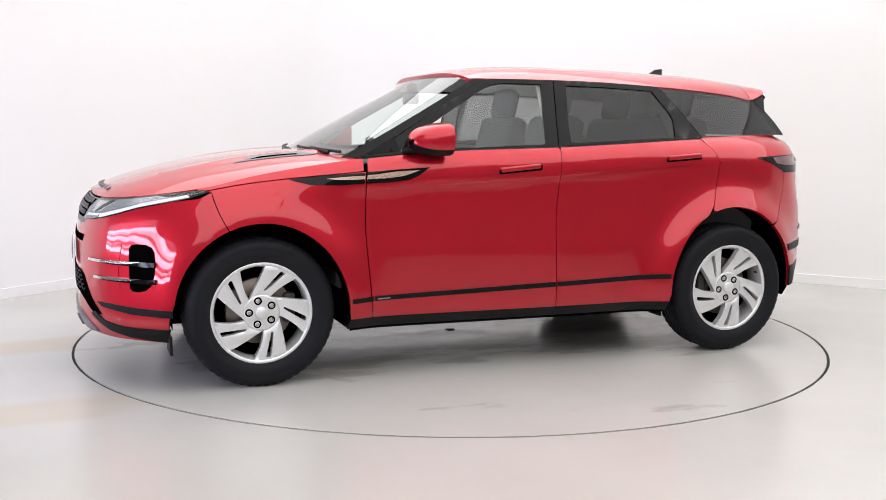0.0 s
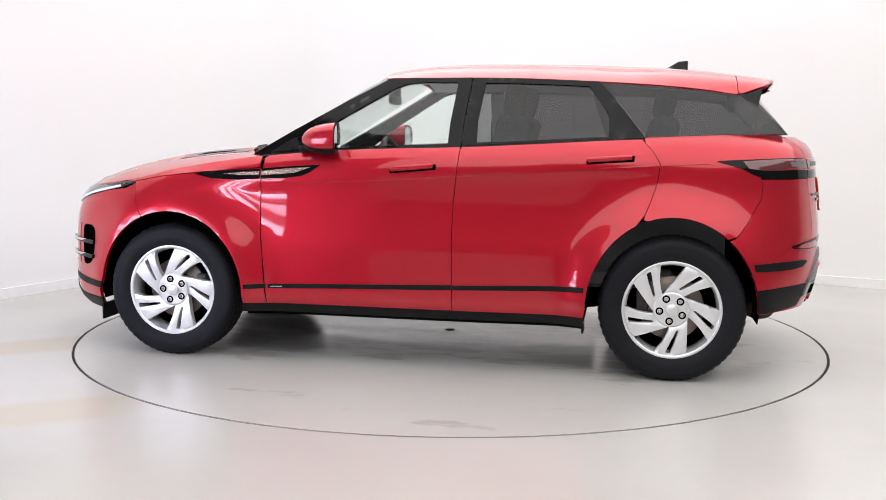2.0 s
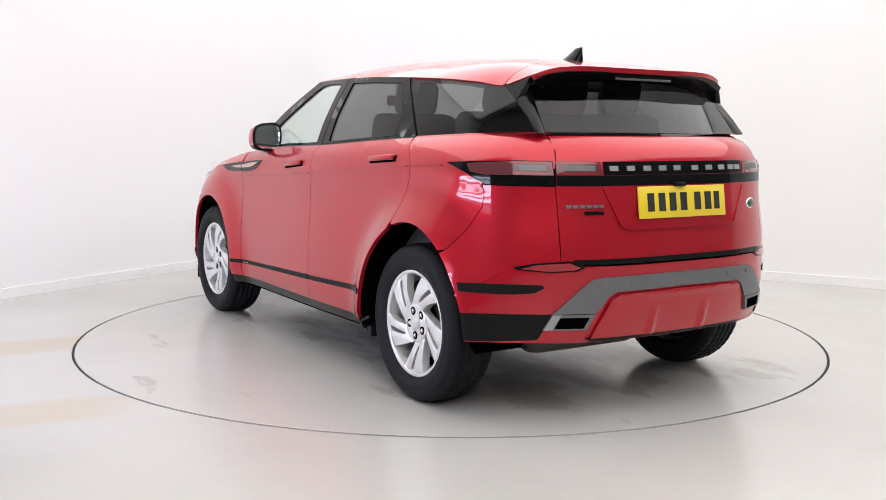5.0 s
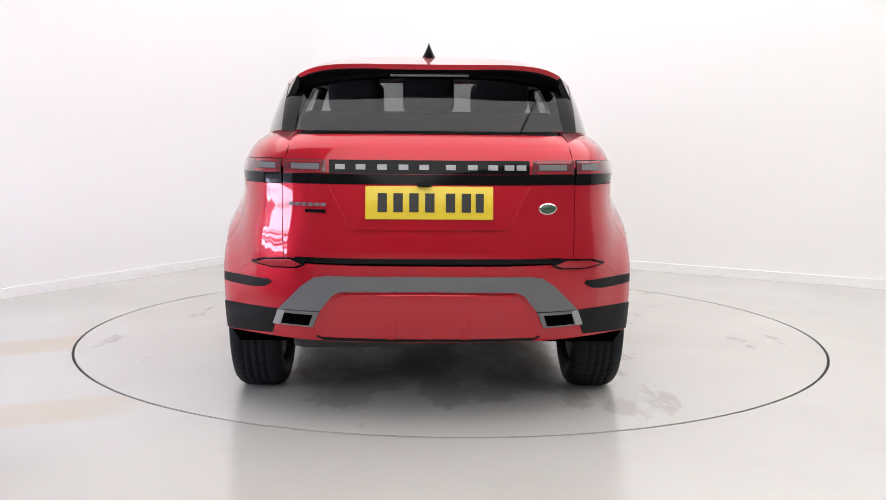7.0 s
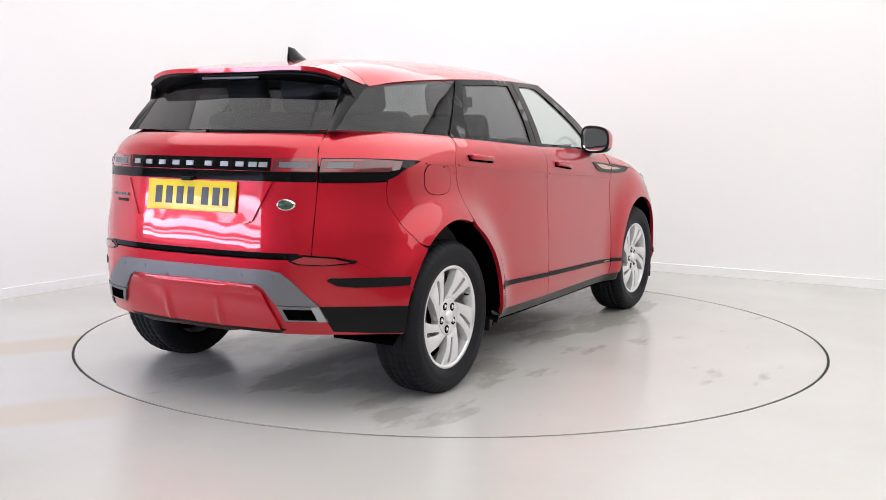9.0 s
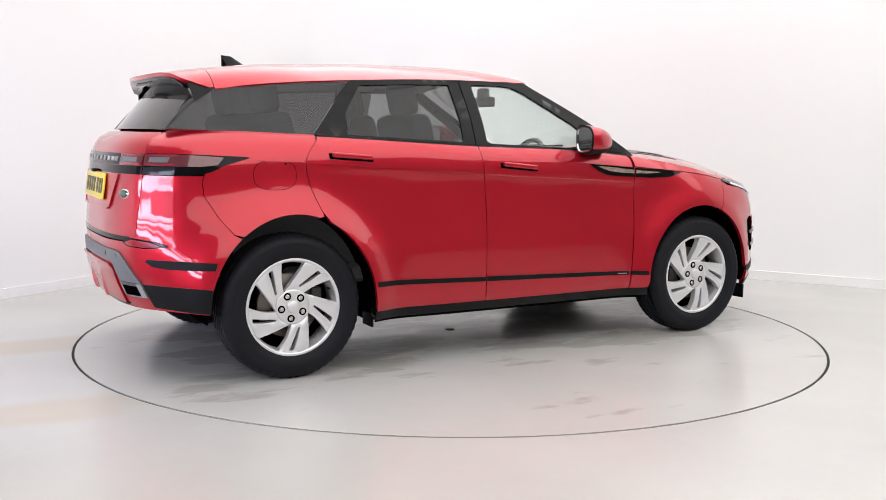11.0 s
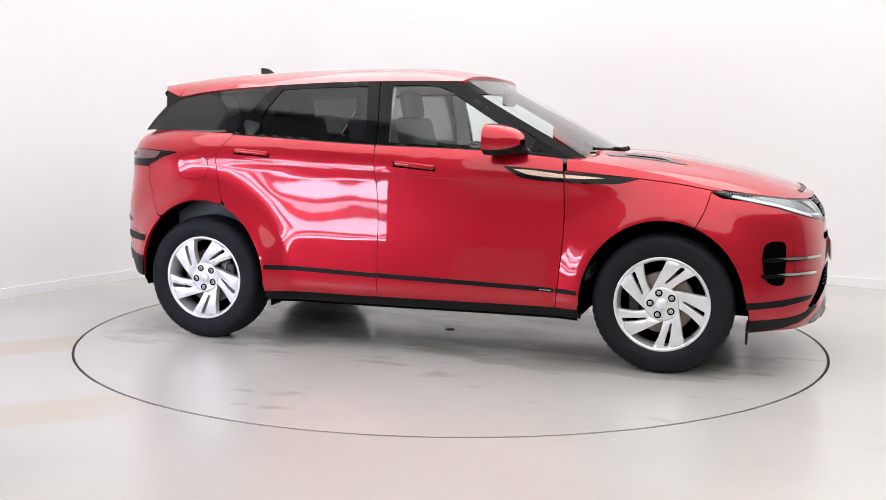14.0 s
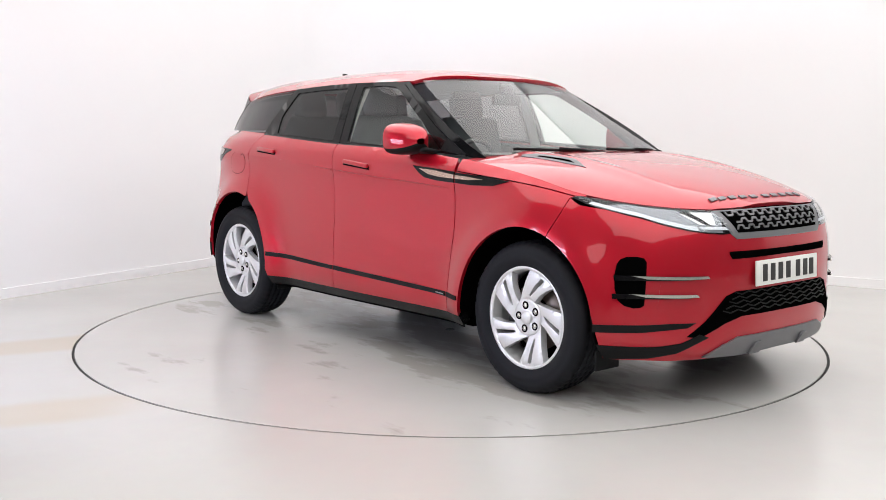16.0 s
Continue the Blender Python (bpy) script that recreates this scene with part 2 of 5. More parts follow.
WHEEL_F, WHEEL_R, HUB_Z = 1.3405, -1.3405, 0.357
shoulder = smooth_curve([-2.2, -1.95, -1.74, -1.18, -0.25, 0.34, 0.77, 1.1, 1.35, 1.58, 1.85, 2.2],
                        [1.235, 1.238, 1.233, 1.211, 1.162, 1.142, 1.108, 1.065, 1.02, 0.965, 0.925, 0.885])
width_up = smooth_curve([0, 0.02, 0.06, 0.12, 0.2, 0.3, 2.0], [0.842, 0.866, 0.886, 0.896, 0.900, 0.904, 0.912])
width_low = smooth_curve([0.10, 0.22, 0.285, 0.35, 0.42, 0.47, 0.50, 0.55, 0.60, 0.68, 0.78, 0.87, 0.96, 2.0], [0.80, 0.852, 0.886, 0.911, 0.9235, 0.926, 0.9255, 0.9205, 0.914, 0.905, 0.898, 0.8955, 0.8965, 0.95])
rear_end = smooth_curve([0.10, 0.24, 0.28, 0.43, 0.56, 0.72, 0.88, 1.04, 1.13, 1.19, 1.24],
                        [-1.80, -1.90, -1.99, -2.10, -2.125, -2.13, -2.118, -2.10, -2.085, -2.055, -1.97])
front_end = smooth_curve([0.10, 0.165, 0.25, 0.33, 0.60, 0.84, 0.91, 1.0],
                         [1.97, 2.045, 2.135, 2.163, 2.166, 2.124, 2.072, 1.97])


def half_width(x, z):
    """Half the body's width at a station and height."""
    x, z = np.broadcast_arrays(np.asarray(x, float), np.asarray(z, float))
    W = np.minimum(width_up(np.maximum(shoulder(x) - z, 0)), width_low(z))
    W = W - 0.022 * np.clip((-x - 1.1) / 0.6, 0, 1) * np.clip((z - 0.80) / 0.15, 0, 1)
    W = W - 0.024 * (1 - np.exp(-1.2 * ((x + 0.35) / 0.85) ** 2))
    W = W - 0.058 * np.clip((z - 1.06) / 0.15, 0, 1.2) ** 1.5 * np.clip((-x - 0.7) / 1.0, 0, 1)
    for cx, top in ((WHEEL_F, 0.048), (WHEEL_R, 0.066)):
        d = np.hypot((x - cx) / 1.0, (z - HUB_Z) / 1.06)
        W = W + top * np.exp(-((d - 0.42) / np.where(d > 0.42, 0.115, 0.13)) ** 2)
    crease = 0.955 + (0.8 - x) * 0.050
    W = W + 0.003 * np.tanh((z - crease) / 0.006) * np.clip((1.0 - x) / 0.2, 0, 1) * np.clip((x + 1.5) / 0.3, 0, 1)
    tf = np.clip((x - 1.0) / (front_end(z) - 1.0), 0, 1)
    tr = np.clip((x + 1.2) / (rear_end(z) + 1.2), 0, 1)
    return W * (1 - tf ** 4.2) ** (1 / 2.9) * (1 - tr ** 4) ** (1 / 3.0)


SPINE, ROUND = 1.1, 0.9
U_END = SPINE + ROUND * math.pi / 2


def wrap_exact(u, z):
    u, z = np.broadcast_arrays(np.asarray(u, float), np.asarray(z, float))
    s = np.clip(u, -SPINE, SPINE)
    ang = (u - s) / ROUND
    dx, dy = np.sin(ang), np.cos(ang)
    lo, hi = np.zeros_like(u), np.full_like(u, 1.6)
    for _ in range(32):
        k = (lo + hi) / 2
        x, y = s + k * dx, k * dy
        inside = np.abs(y) < half_width(x, z) - 1e-9
        over = (x > front_end(z)) | (x < rear_end(z))
        inside = inside & ~over
        lo, hi = np.where(inside, k, lo), np.where(inside, hi, k)
    return np.stack([s + lo * dx, lo * dy, z], -1)


# the body's shape worked out once on a fine net, then looked up
NET_U = np.linspace(-U_END, U_END, 841)
NET_Z = np.linspace(0.10, 1.30, 241)
NET = wrap_exact(NET_U[:, None], NET_Z[None, :])[..., :2]


def wrap_raw(u, z):
    u, z = np.broadcast_arrays(np.asarray(u, float), np.asarray(z, float))
    sgn = np.where(np.abs(u) > U_END, -1.0, 1.0)
    f = np.where(u > U_END, 2 * U_END - u, np.where(u < -U_END, -2 * U_END - u, u))
    a = np.clip((f - NET_U[0]) / (NET_U[1] - NET_U[0]), 0, 839.9999)
    b = np.clip((z - NET_Z[0]) / (NET_Z[1] - NET_Z[0]), 0, 239.9999)
    i, j = a.astype(int), b.astype(int)
    p, q = (a - i)[..., None], (b - j)[..., None]
    v = (NET[i, j] * (1 - p) + NET[i + 1, j] * p) * (1 - q) + (NET[i, j + 1] * (1 - p) + NET[i + 1, j + 1] * p) * q
    return np.stack([v[..., 0], v[..., 1] * sgn, z], -1)


def offset_chart(raw, sign=1.0, eps=0.004):
    def chart(u, v, off=0.0):
        p = raw(u, v)
        if off == 0.0:
            return p
        n = np.cross(raw(u, v + eps) - raw(u, v - eps), raw(u + eps, v) - raw(u - eps, v)) * sign
        n = n / np.maximum(np.linalg.norm(n, axis=-1, keepdims=True), 1e-9)
        return p + n * off
    return chart


wrap = offset_chart(wrap_raw)


def u_of(x, y):
    """The wrap coordinate of a place on the body, left side positive."""
    if x > SPINE:
        return SPINE + ROUND * (math.atan2(x - SPINE, y))
    if x < -SPINE:
        return -SPINE - ROUND * (math.atan2(-SPINE - x, y))
    return x


def top_u(u):
    """The shoulder's height at a wrap coordinate."""
    u = np.asarray(u, float)
    z = np.full_like(u, 1.0)
    for _ in range(8):
        z = shoulder(wrap_raw(u, z)[..., 0])
    return z


# greenhouse
belt_y = smooth_curve([-2.0, -1.85, -1.6, -1.2, -0.3, 0.4, 0.8, 1.0], [0.575, 0.645, 0.722, 0.790, 0.832, 0.822, 0.775, 0.71])
lean = smooth_curve([-2.0, -1.7, -1.2, -0.3, 0.15, 0.8], [0.42, 0.44, 0.43, 0.44, 0.50, 0.42])
rail_z = smooth_curve([-1.95, -1.777, -1.71, -1.645, -1.5, -0.99, -0.3, 0.13, 0.25], [1.497, 1.484, 1.462, 1.440, 1.460, 1.500, 1.523, 1.523, 1.515])


def cabin_raw(x, z):
    x, z = np.broadcast_arrays(np.asarray(x, float), np.asarray(z, float))
    d = z - shoulder(x)
    return np.stack([x, belt_y(x) - lean(x) * d + 0.35 * d * (0.36 - d), z], -1)


cabin = offset_chart(cabin_raw)


def windscreen_raw(y, z):
    y, z = np.broadcast_arrays(np.asarray(y, float), np.asarray(z, float))
    return np.stack([0.995 - (z - 1.135) * 1.80 - 0.25 * y * y - 0.12 * (z - 1.12) * (1.56 - z), y, z], -1)


windscreen = offset_chart(windscreen_raw, -1)


def rearglass_raw(y, z):
    y, z = np.broadcast_arrays(np.asarray(y, float), np.asarray(z, float))
    return np.stack([-1.968 + (z - 1.24) * 0.82 + 0.26 * y * y, y, z], -1)


rearglass = offset_chart(rearglass_raw, 1)

roof_c = smooth_curve([-1.95, -1.66, -1.37, -1.04, -0.7, -0.3, -0.03, 0.18, 0.30], [1.512, 1.556, 1.590, 1.611, 1.622, 1.624, 1.613, 1.583, 1.545])


def rail_y(x):
    z = rail_z(x)
    return cabin_raw(x, z)[..., 1]


def roof_raw(x, y):
    x, y = np.broadcast_arrays(np.asarray(x, float), np.asarray(y, float))
    t = np.abs(y) / rail_y(x)
    return np.stack([x, y, roof_c(x) - (roof_c(x) - rail_z(x)) * t ** (3.2 + 3.0 * np.clip((-x - 1.1) / 0.6, 0, 1))], -1)


roof_chart = offset_chart(roof_raw, -1)
hood_c = smooth_curve([0.7, 1.0, 1.14, 1.32, 1.59, 1.86, 2.0, 2.12], [1.142, 1.140, 1.133, 1.114, 1.073, 1.008, 0.960, 0.905])


def hood_raw(x, y):
    x, y = np.broadcast_arrays(np.asarray(x, float), np.asarray(y, float))
    zs = shoulder(x)
    ye = np.maximum(half_width(x, zs - 0.002), 0.25)
    t = np.clip(np.abs(y) / ye, 0, 1.05)
    c = np.maximum(hood_c(x), zs)
    ridge = 0.012 * np.exp(-((np.abs(y) - 0.47 - 0.03 * (1.5 - x)) / 0.05) ** 2) * np.clip((1.95 - x) / 0.5, 0, 1)
    return np.stack([x, y, c - (c - zs) * t ** 3.2 + ridge * (t < 1)], -1)


hood_chart = offset_chart(hood_raw, -1)


# ---------------- panels cut from those shapes ----------------
from mathutils.geometry import delaunay_2d_cdt


def dense(poly, g):
    """The outline with points no further apart than g."""
    out = []
    for (a, b), (c, d) in zip(poly, poly[1:] + poly[:1]):
        n = max(1, int(math.hypot(c - a, d - b) / g + 0.5))
        out += [(a + (c - a) * i / n, b + (d - b) * i / n) for i in range(n)]
    return out


def inside_poly(px, py, poly):
    q = np.array(poly)
    x1, y1 = q[:, 0], q[:, 1]
    x2, y2 = np.roll(x1, -1), np.roll(y1, -1)
    c = np.zeros(px.shape, bool)
    for a, b, e, f in zip(x1, y1, x2, y2):
        hit = ((b > py) != (f > py))
        if b != f:
            c ^= hit & (px < (e - a) * (py - b) / (f - b) + a)
    return c


def panel_mesh(name, chart, poly, g=0.03, off=0.0, thick=0.014, side=1, edge_g=None):
    """A panel with thickness: the outline poly in the chart's plane, filled with a fine net and laid on the shape."""
    area = sum(a * d - b * c for (a, b), (c, d) in zip(poly, poly[1:] + poly[:1]))
    if area < 0:
        poly = poly[::-1]
    rim = dense(poly, edge_g or g)
    r = np.array(rim)
    gx = np.arange(r[:, 0].min() + g / 2, r[:, 0].max(), g)
    gy = np.arange(r[:, 1].min() + g / 2, r[:, 1].max(), g)
    pts = list(rim)
    if len(gx) and len(gy):
        X, Y = np.meshgrid(gx, gy)
        X, Y = X.ravel(), Y.ravel()
        ok = inside_poly(X, Y, rim)
        X, Y = X[ok], Y[ok]
        if len(X):
            d = np.full(len(X), 9.0)
            for a, b in rim:
                d = np.minimum(d, np.hypot(X - a, Y - b))
            pts += [(float(a), float(b)) for a, b in zip(X[d > 0.5 * g], Y[d > 0.5 * g])]
    n = len(rim)
    v2, _, f2, _, _, _ = delaunay_2d_cdt([Vector(p) for p in pts], [], [list(range(n))], 1, 1e-6)
    P = np.array([(v.x, v.y) for v in v2])
    top = chart(P[:, 0], P[:, 1], off)
    R = chart(r[:, 0], r[:, 1], off)
    # rim turned inwards
    B = chart(r[:, 0], r[:, 1], off - thick)
    verts = np.concatenate([top, R, B])
    faces = [list(f) for f in f2]
    m = len(top)
    for i in range(n):
        j = (i + 1) % n
        faces.append([m + j, m + i, m + n + i, m + n + j])
    # outward
    f0 = [f for f in faces[:len(f2)]]
    N = np.zeros(3)
    a = np.array([top[f[0]] for f in f0]); b = np.array([top[f[1]] for f in f0]); c = np.array([top[f[2]] for f in f0])
    nn = np.cross(b - a, c - a)
    out = chart(P[:, 0], P[:, 1], off + 0.01) - top
    s = (nn * np.array([out[f[0]] for f in f0])).sum()
    if (s < 0) != (side < 0):
        faces = [f[::-1] for f in faces]
    verts = verts * np.array([1, side, 1])
    return mesh_of(name, verts, faces)


def panel(name, chart, poly, material, parent, g=0.03, off=0.0, thick=0.014, side=1, label="", edge_g=None):
    return part(name, panel_mesh(name, chart, poly, g, off, thick, side, edge_g), material, parent, label)


def arc(cx, cz, rx, rz, a0, a1, n=24):
    return [(cx + rx * math.cos(radians(a0 + (a1 - a0) * i / n)), cz + rz * math.sin(radians(a0 + (a1 - a0) * i / n))) for i in range(n + 1)]


def wrapped_arc(cx, cz, rx, rz, a0, a1, n=24):
    """An arch in the wrap's plane; the places are given in the side view."""
    out = []
    for x, z in arc(cx, cz, rx, rz, a0, a1, n):
        out.append((u_side(x, z), z))
    return out


def u_side(x, z):
    return u_of(x, float(half_width(x, z)))


def W(x, z):
    """A side-view place as a wrap place."""
    return (u_side(x, z), z)


def E(y, z, rear=False):
    """An end-view place (front or rear) as a wrap place."""
    us = np.linspace(-U_END, -1.15, 240) if rear else np.linspace(U_END, 1.15, 240)
    u = float(np.interp(abs(y), wrap_raw(us, z)[:, 1], us))
    if y < 0:
        u = (-2 * U_END - u) if rear else (2 * U_END - u)
    return (u, z)


# ---------------- structure ----------------
def quad_wall(name, a, b, z0, z1, thick, material):
    d = (b - a).normalized()
    n = Vector((-d.y, d.x, 0)) * thick
    bm = bmesh.new()
    v = [bm.verts.new((*p.xy, z)) for z in (z0, z1) for p in (a, b, b + n, a + n)]
    for f in ((0, 1, 2, 3), (7, 6, 5, 4), (0, 4, 5, 1), (1, 5, 6, 2), (2, 6, 7, 3), (3, 7, 4, 0)):
        bm.faces.new([v[i] for i in f])
    bmesh.ops.recalc_face_normals(bm, faces=bm.faces[:])
    return tagged(part(name, bm_mesh(name, bm), material), kind="structure")


def build_room():
    # floor with a round opening for the turntable
    n = 160
    ring = [(DISC_R * math.cos(2 * math.pi * i / n), DISC_R * math.sin(2 * math.pi * i / n)) for i in range(n)]
    outer = [room(-0.3, -0.3), room(ROOM_W + 0.3, -0.3), room(ROOM_W + 0.3, ROOM_D + 0.3), room(-0.3, ROOM_D + 0.3)]
    pts = [Vector(p) for p in ring] + [Vector(p.xy) for p in outer]
    v2, _, f2, _, _, _ = delaunay_2d_cdt(pts, [], [list(range(n)), [n, n + 1, n + 2, n + 3]], 0, 1e-6)
    tris = []
    for f in f2:
        c = sum((v2[i] for i in f), Vector((0, 0))) / len(f)
        if c.length > DISC_R * 0.999:
            tris.append(list(f))
    verts = [(v.x, v.y, 0) for v in v2] + [(x, y, -0.12) for x, y in ring]
    m = len(v2)
    tris = [t if (v2[t[1]] - v2[t[0]]).cross(v2[t[2]] - v2[t[0]]) > 0 else t[::-1] for t in tris]
    for i in range(n):
        j = (i + 1) % n
        tris.append([i, j, m + j, m + i])
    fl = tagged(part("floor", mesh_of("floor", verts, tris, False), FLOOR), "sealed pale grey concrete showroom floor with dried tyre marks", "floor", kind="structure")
    # pit below the disc
    bm = bmesh.new()
    bmesh.ops.create_circle(bm, cap_ends=True, radius=DISC_R + 0.05, segments=96, matrix=Matrix.Translation((0, 0, -0.12)))
    tagged(part("turntable_pit", bm_mesh("turntable_pit", bm), GAP), "dark pit under the turntable deck", "pit", kind="structure")
    # far corner of the room with a coved turn between the two walls
    r = 0.7
    pts = [room(0, 6.5)] + [room(0, r)] + [room(r - r * math.cos(radians(a)), r - r * math.sin(radians(a))) for a in range(6, 90, 6)] + [room(r, 0), room(ROOM_W, 0)]

    def strip(name, off0, off1, z0, z1, material, label):
        V, F = [], []
        k = len(pts)
        for i, p in enumerate(pts):
            a = pts[max(i - 1, 0)]
            b = pts[min(i + 1, k - 1)]
            d = (b - a).normalized()
            nrm = Vector((-d.y, d.x, 0))
            for o in (off0, off1):
                for z in (z0, z1):
                    V.append((p.x + nrm.x * o, p.y + nrm.y * o, z))
        for i in range(k - 1):
            a, b = 4 * i, 4 * i + 4
            F += [(a, a + 1, b + 1, b), (a + 2, b + 2, b + 3, a + 3), (a + 1, a + 3, b + 3, b + 1), (a, b, b + 2, a + 2)]
        me = mesh_of(name, V, F, False)
        bm = bmesh.new()
        bm.from_mesh(me)
        bmesh.ops.recalc_face_normals(bm, faces=bm.faces[:])
        me2 = bm_mesh(name, bm, 30)
        return tagged(part(name, me2, material), label, kind="structure")

    strip("wall_north", 0.0, 0.2, 0, ROOM_H, WALL, "plain white painted wall turning a coved corner")
    strip("baseboard", -0.018, 0.0, 0.0, 0.075, SKIRT, "low white skirting board along the wall")
    a, b, c, d = room(0, 0), room(ROOM_W, 0), room(ROOM_W, ROOM_D), room(0, ROOM_D)
    quad_wall("wall_east", c, b, 0, ROOM_H, -0.2, WALL_DARK)
    build_window_wall(d, c)
    bm = bmesh.new()
    vs = [bm.verts.new((*p.xy, z)) for z in (ROOM_H, ROOM_H + 0.2) for p in outer]
    for f in ((0, 1, 2, 3), (7, 6, 5, 4), (0, 4, 5, 1), (1, 5, 6, 2), (2, 6, 7, 3), (3, 7, 4, 0)):
        bm.faces.new([vs[i] for i in f])
    bmesh.ops.recalc_face_normals(bm, faces=bm.faces[:])
    tagged(part("ceiling", bm_mesh("ceiling", bm), CEIL), kind="structure")


def build_window_wall(a, b):
    """The wall behind the camera, and the short cross wall beside it with its low daylight window."""
    quad_wall("wall_south", room(PIER_A, ROOM_D), b, 0, ROOM_H, -0.2, WALL_DARK)
    quad_wall("wall_west", room(0, SIDE_B), room(0, 6.5), 0, ROOM_H, 0.2, WALL)
    quad_wall("wall_side", room(PIER_A, ROOM_D), room(PIER_A, SIDE_B), 0, ROOM_H, 0.2, WALL_DARK)
    for p, q, z0, z1 in ((0.0, WIN_A0, 0, ROOM_H), (WIN_A1, PIER_A - 0.2, 0, ROOM_H), (WIN_A0, WIN_A1, 0, WIN_Z0), (WIN_A0, WIN_A1, WIN_Z1, ROOM_H)):
        quad_wall("wall_cross", room(p, SIDE_B), room(q, SIDE_B), z0, z1, -0.2, WALL_DARK)
    e = new("window_1")
    tagged(e, "low wide daylight window in a slim grey frame", "window", kind="structure")
    mid, half, h = (WIN_A0 + WIN_A1) / 2, (WIN_A1 - WIN_A0) / 2, WIN_Z1 - WIN_Z0
    e.location = room(mid, SIDE_B + 0.1, 0)
    e.rotation_euler = (0, 0, ROOM_TURN)
    for x in (-half + 0.02, half - 0.02):
        part("window_frame", box_bm(x, 0, WIN_Z0 + h / 2, 0.04, 0.06, h, 0.004, 1), SATIN_GREY, e)
    for z in (WIN_Z0 + 0.02, WIN_Z1 - 0.02):
        part("window_frame", box_bm(0, 0.002, z, 2 * half - 0.08, 0.05, 0.04, 0.004, 1), SATIN_GREY, e)
    # bluish daylight beyond: a bright yard with darker lanes, and a pale far edge
    bm = bmesh.new()
    v = [bm.verts.new((*room(q, SIDE_B + 0.8).xy, z)) for q, z in ((WIN_A0 - 1.5, -0.3), (WIN_A1 + 0.2, -0.3), (WIN_A1 + 0.2, 2.6), (WIN_A0 - 1.5, 2.6))]
    bm.faces.new(v)
    tagged(part("backdrop", bm_mesh("backdrop", bm), yard_mat()), "bright bluish daylight yard outside the window", kind="structure")


def yard_mat():
    """Daylight in level bands of uneven edge: lit paving, darker lanes, a pale far side."""
    m, nt, b = node_mat("daylight_yard")
    L, N = nt.links.new, nt.nodes.new
    co, sp, no, ad, mr, cr = (N(k) for k in ("ShaderNodeTexCoord", "ShaderNodeSeparateXYZ", "ShaderNodeTexNoise", "ShaderNodeMath", "ShaderNodeMapRange", "ShaderNodeValToRGB"))
    L(co.outputs["Object"], sp.inputs[0])
    L(co.outputs["Object"], no.inputs["Vector"])
    no.inputs["Scale"].default_value, no.inputs["Detail"].default_value = 1.3, 3
    ad.operation = "MULTIPLY_ADD"
    L(no.outputs["Fac"], ad.inputs[0])
    ad.inputs[1].default_value = 0.30
    L(sp.outputs["Z"], ad.inputs[2])
    mr.inputs["From Min"].default_value, mr.inputs["From Max"].default_value = WIN_Z0 + 0.15, WIN_Z1 + 0.15
    L(ad.outputs[0], mr.inputs["Value"])
    L(mr.outputs[0], cr.inputs["Fac"])
    e = cr.color_ramp.elements
    e[0].position, e[0].color = 0.0, (0.05, 0.05, 0.07, 1)
    e[1].position, e[1].color = 1.0, (0.08, 0.08, 0.11, 1)
    for p, k in ((0.07, 0.06), (0.09, 1.0), (0.19, 1.0), (0.22, 0.10), (0.26, 0.06), (0.28, 0.6), (0.32, 0.6), (0.34, 0.06), (0.41, 0.08), (0.44, 0.8), (0.56, 1.0), (0.59, 0.10), (0.63, 0.08), (0.66, 0.7), (0.71, 0.5), (0.74, 1.0), (0.84, 1.0), (0.87, 0.08)):
        q = e.new(p)
        q.color = (0.74 * k, 0.78 * k, 1.0 * k, 1)
    L(cr.outputs[0], b.inputs["Emission Color"])
    b.inputs["Base Color"].default_value = (0.1, 0.1, 0.1, 1)
    b.inputs["Emission Strength"].default_value = 20.0
    return m


LIGHT_PANEL = glow_mat("light_panel_diffuser", (1.0, 0.995, 0.99), 1.8)


def ceiling_light(a, b, w, d):
    e = new("ceiling_light")
    e.location = room(a, b, ROOM_H)
    e.rotation_euler = (0, 0, ROOM_TURN)
    tagged(e, "flat white ceiling light panel with a thin frame", "ceiling light", "ceiling lights")
    part("diffuser", box_bm(0, 0, -0.03, w - 0.016, d - 0.016, 0.02, 0.003, 1), LIGHT_PANEL, e)
    for x, y, sx, sy in ((0, d / 2 - 0.004, w, 0.008), (0, -d / 2 + 0.004, w, 0.008), (w / 2 - 0.004, 0, 0.008, d - 0.016), (-w / 2 + 0.004, 0, 0.008, d - 0.016)):
        part("frame", box_bm(x, y, -0.025, sx, sy, 0.034, 0.003, 1), SKIRT, e)
    return e


build_room()
for i in range(4):
    for j in range(5):
        if i == 0 and j >= 2:
            continue                             # behind the cross wall
        ceiling_light(1.4 + 2.72 * i, 1.75 + 3.35 * j, 2.715, 3.345)


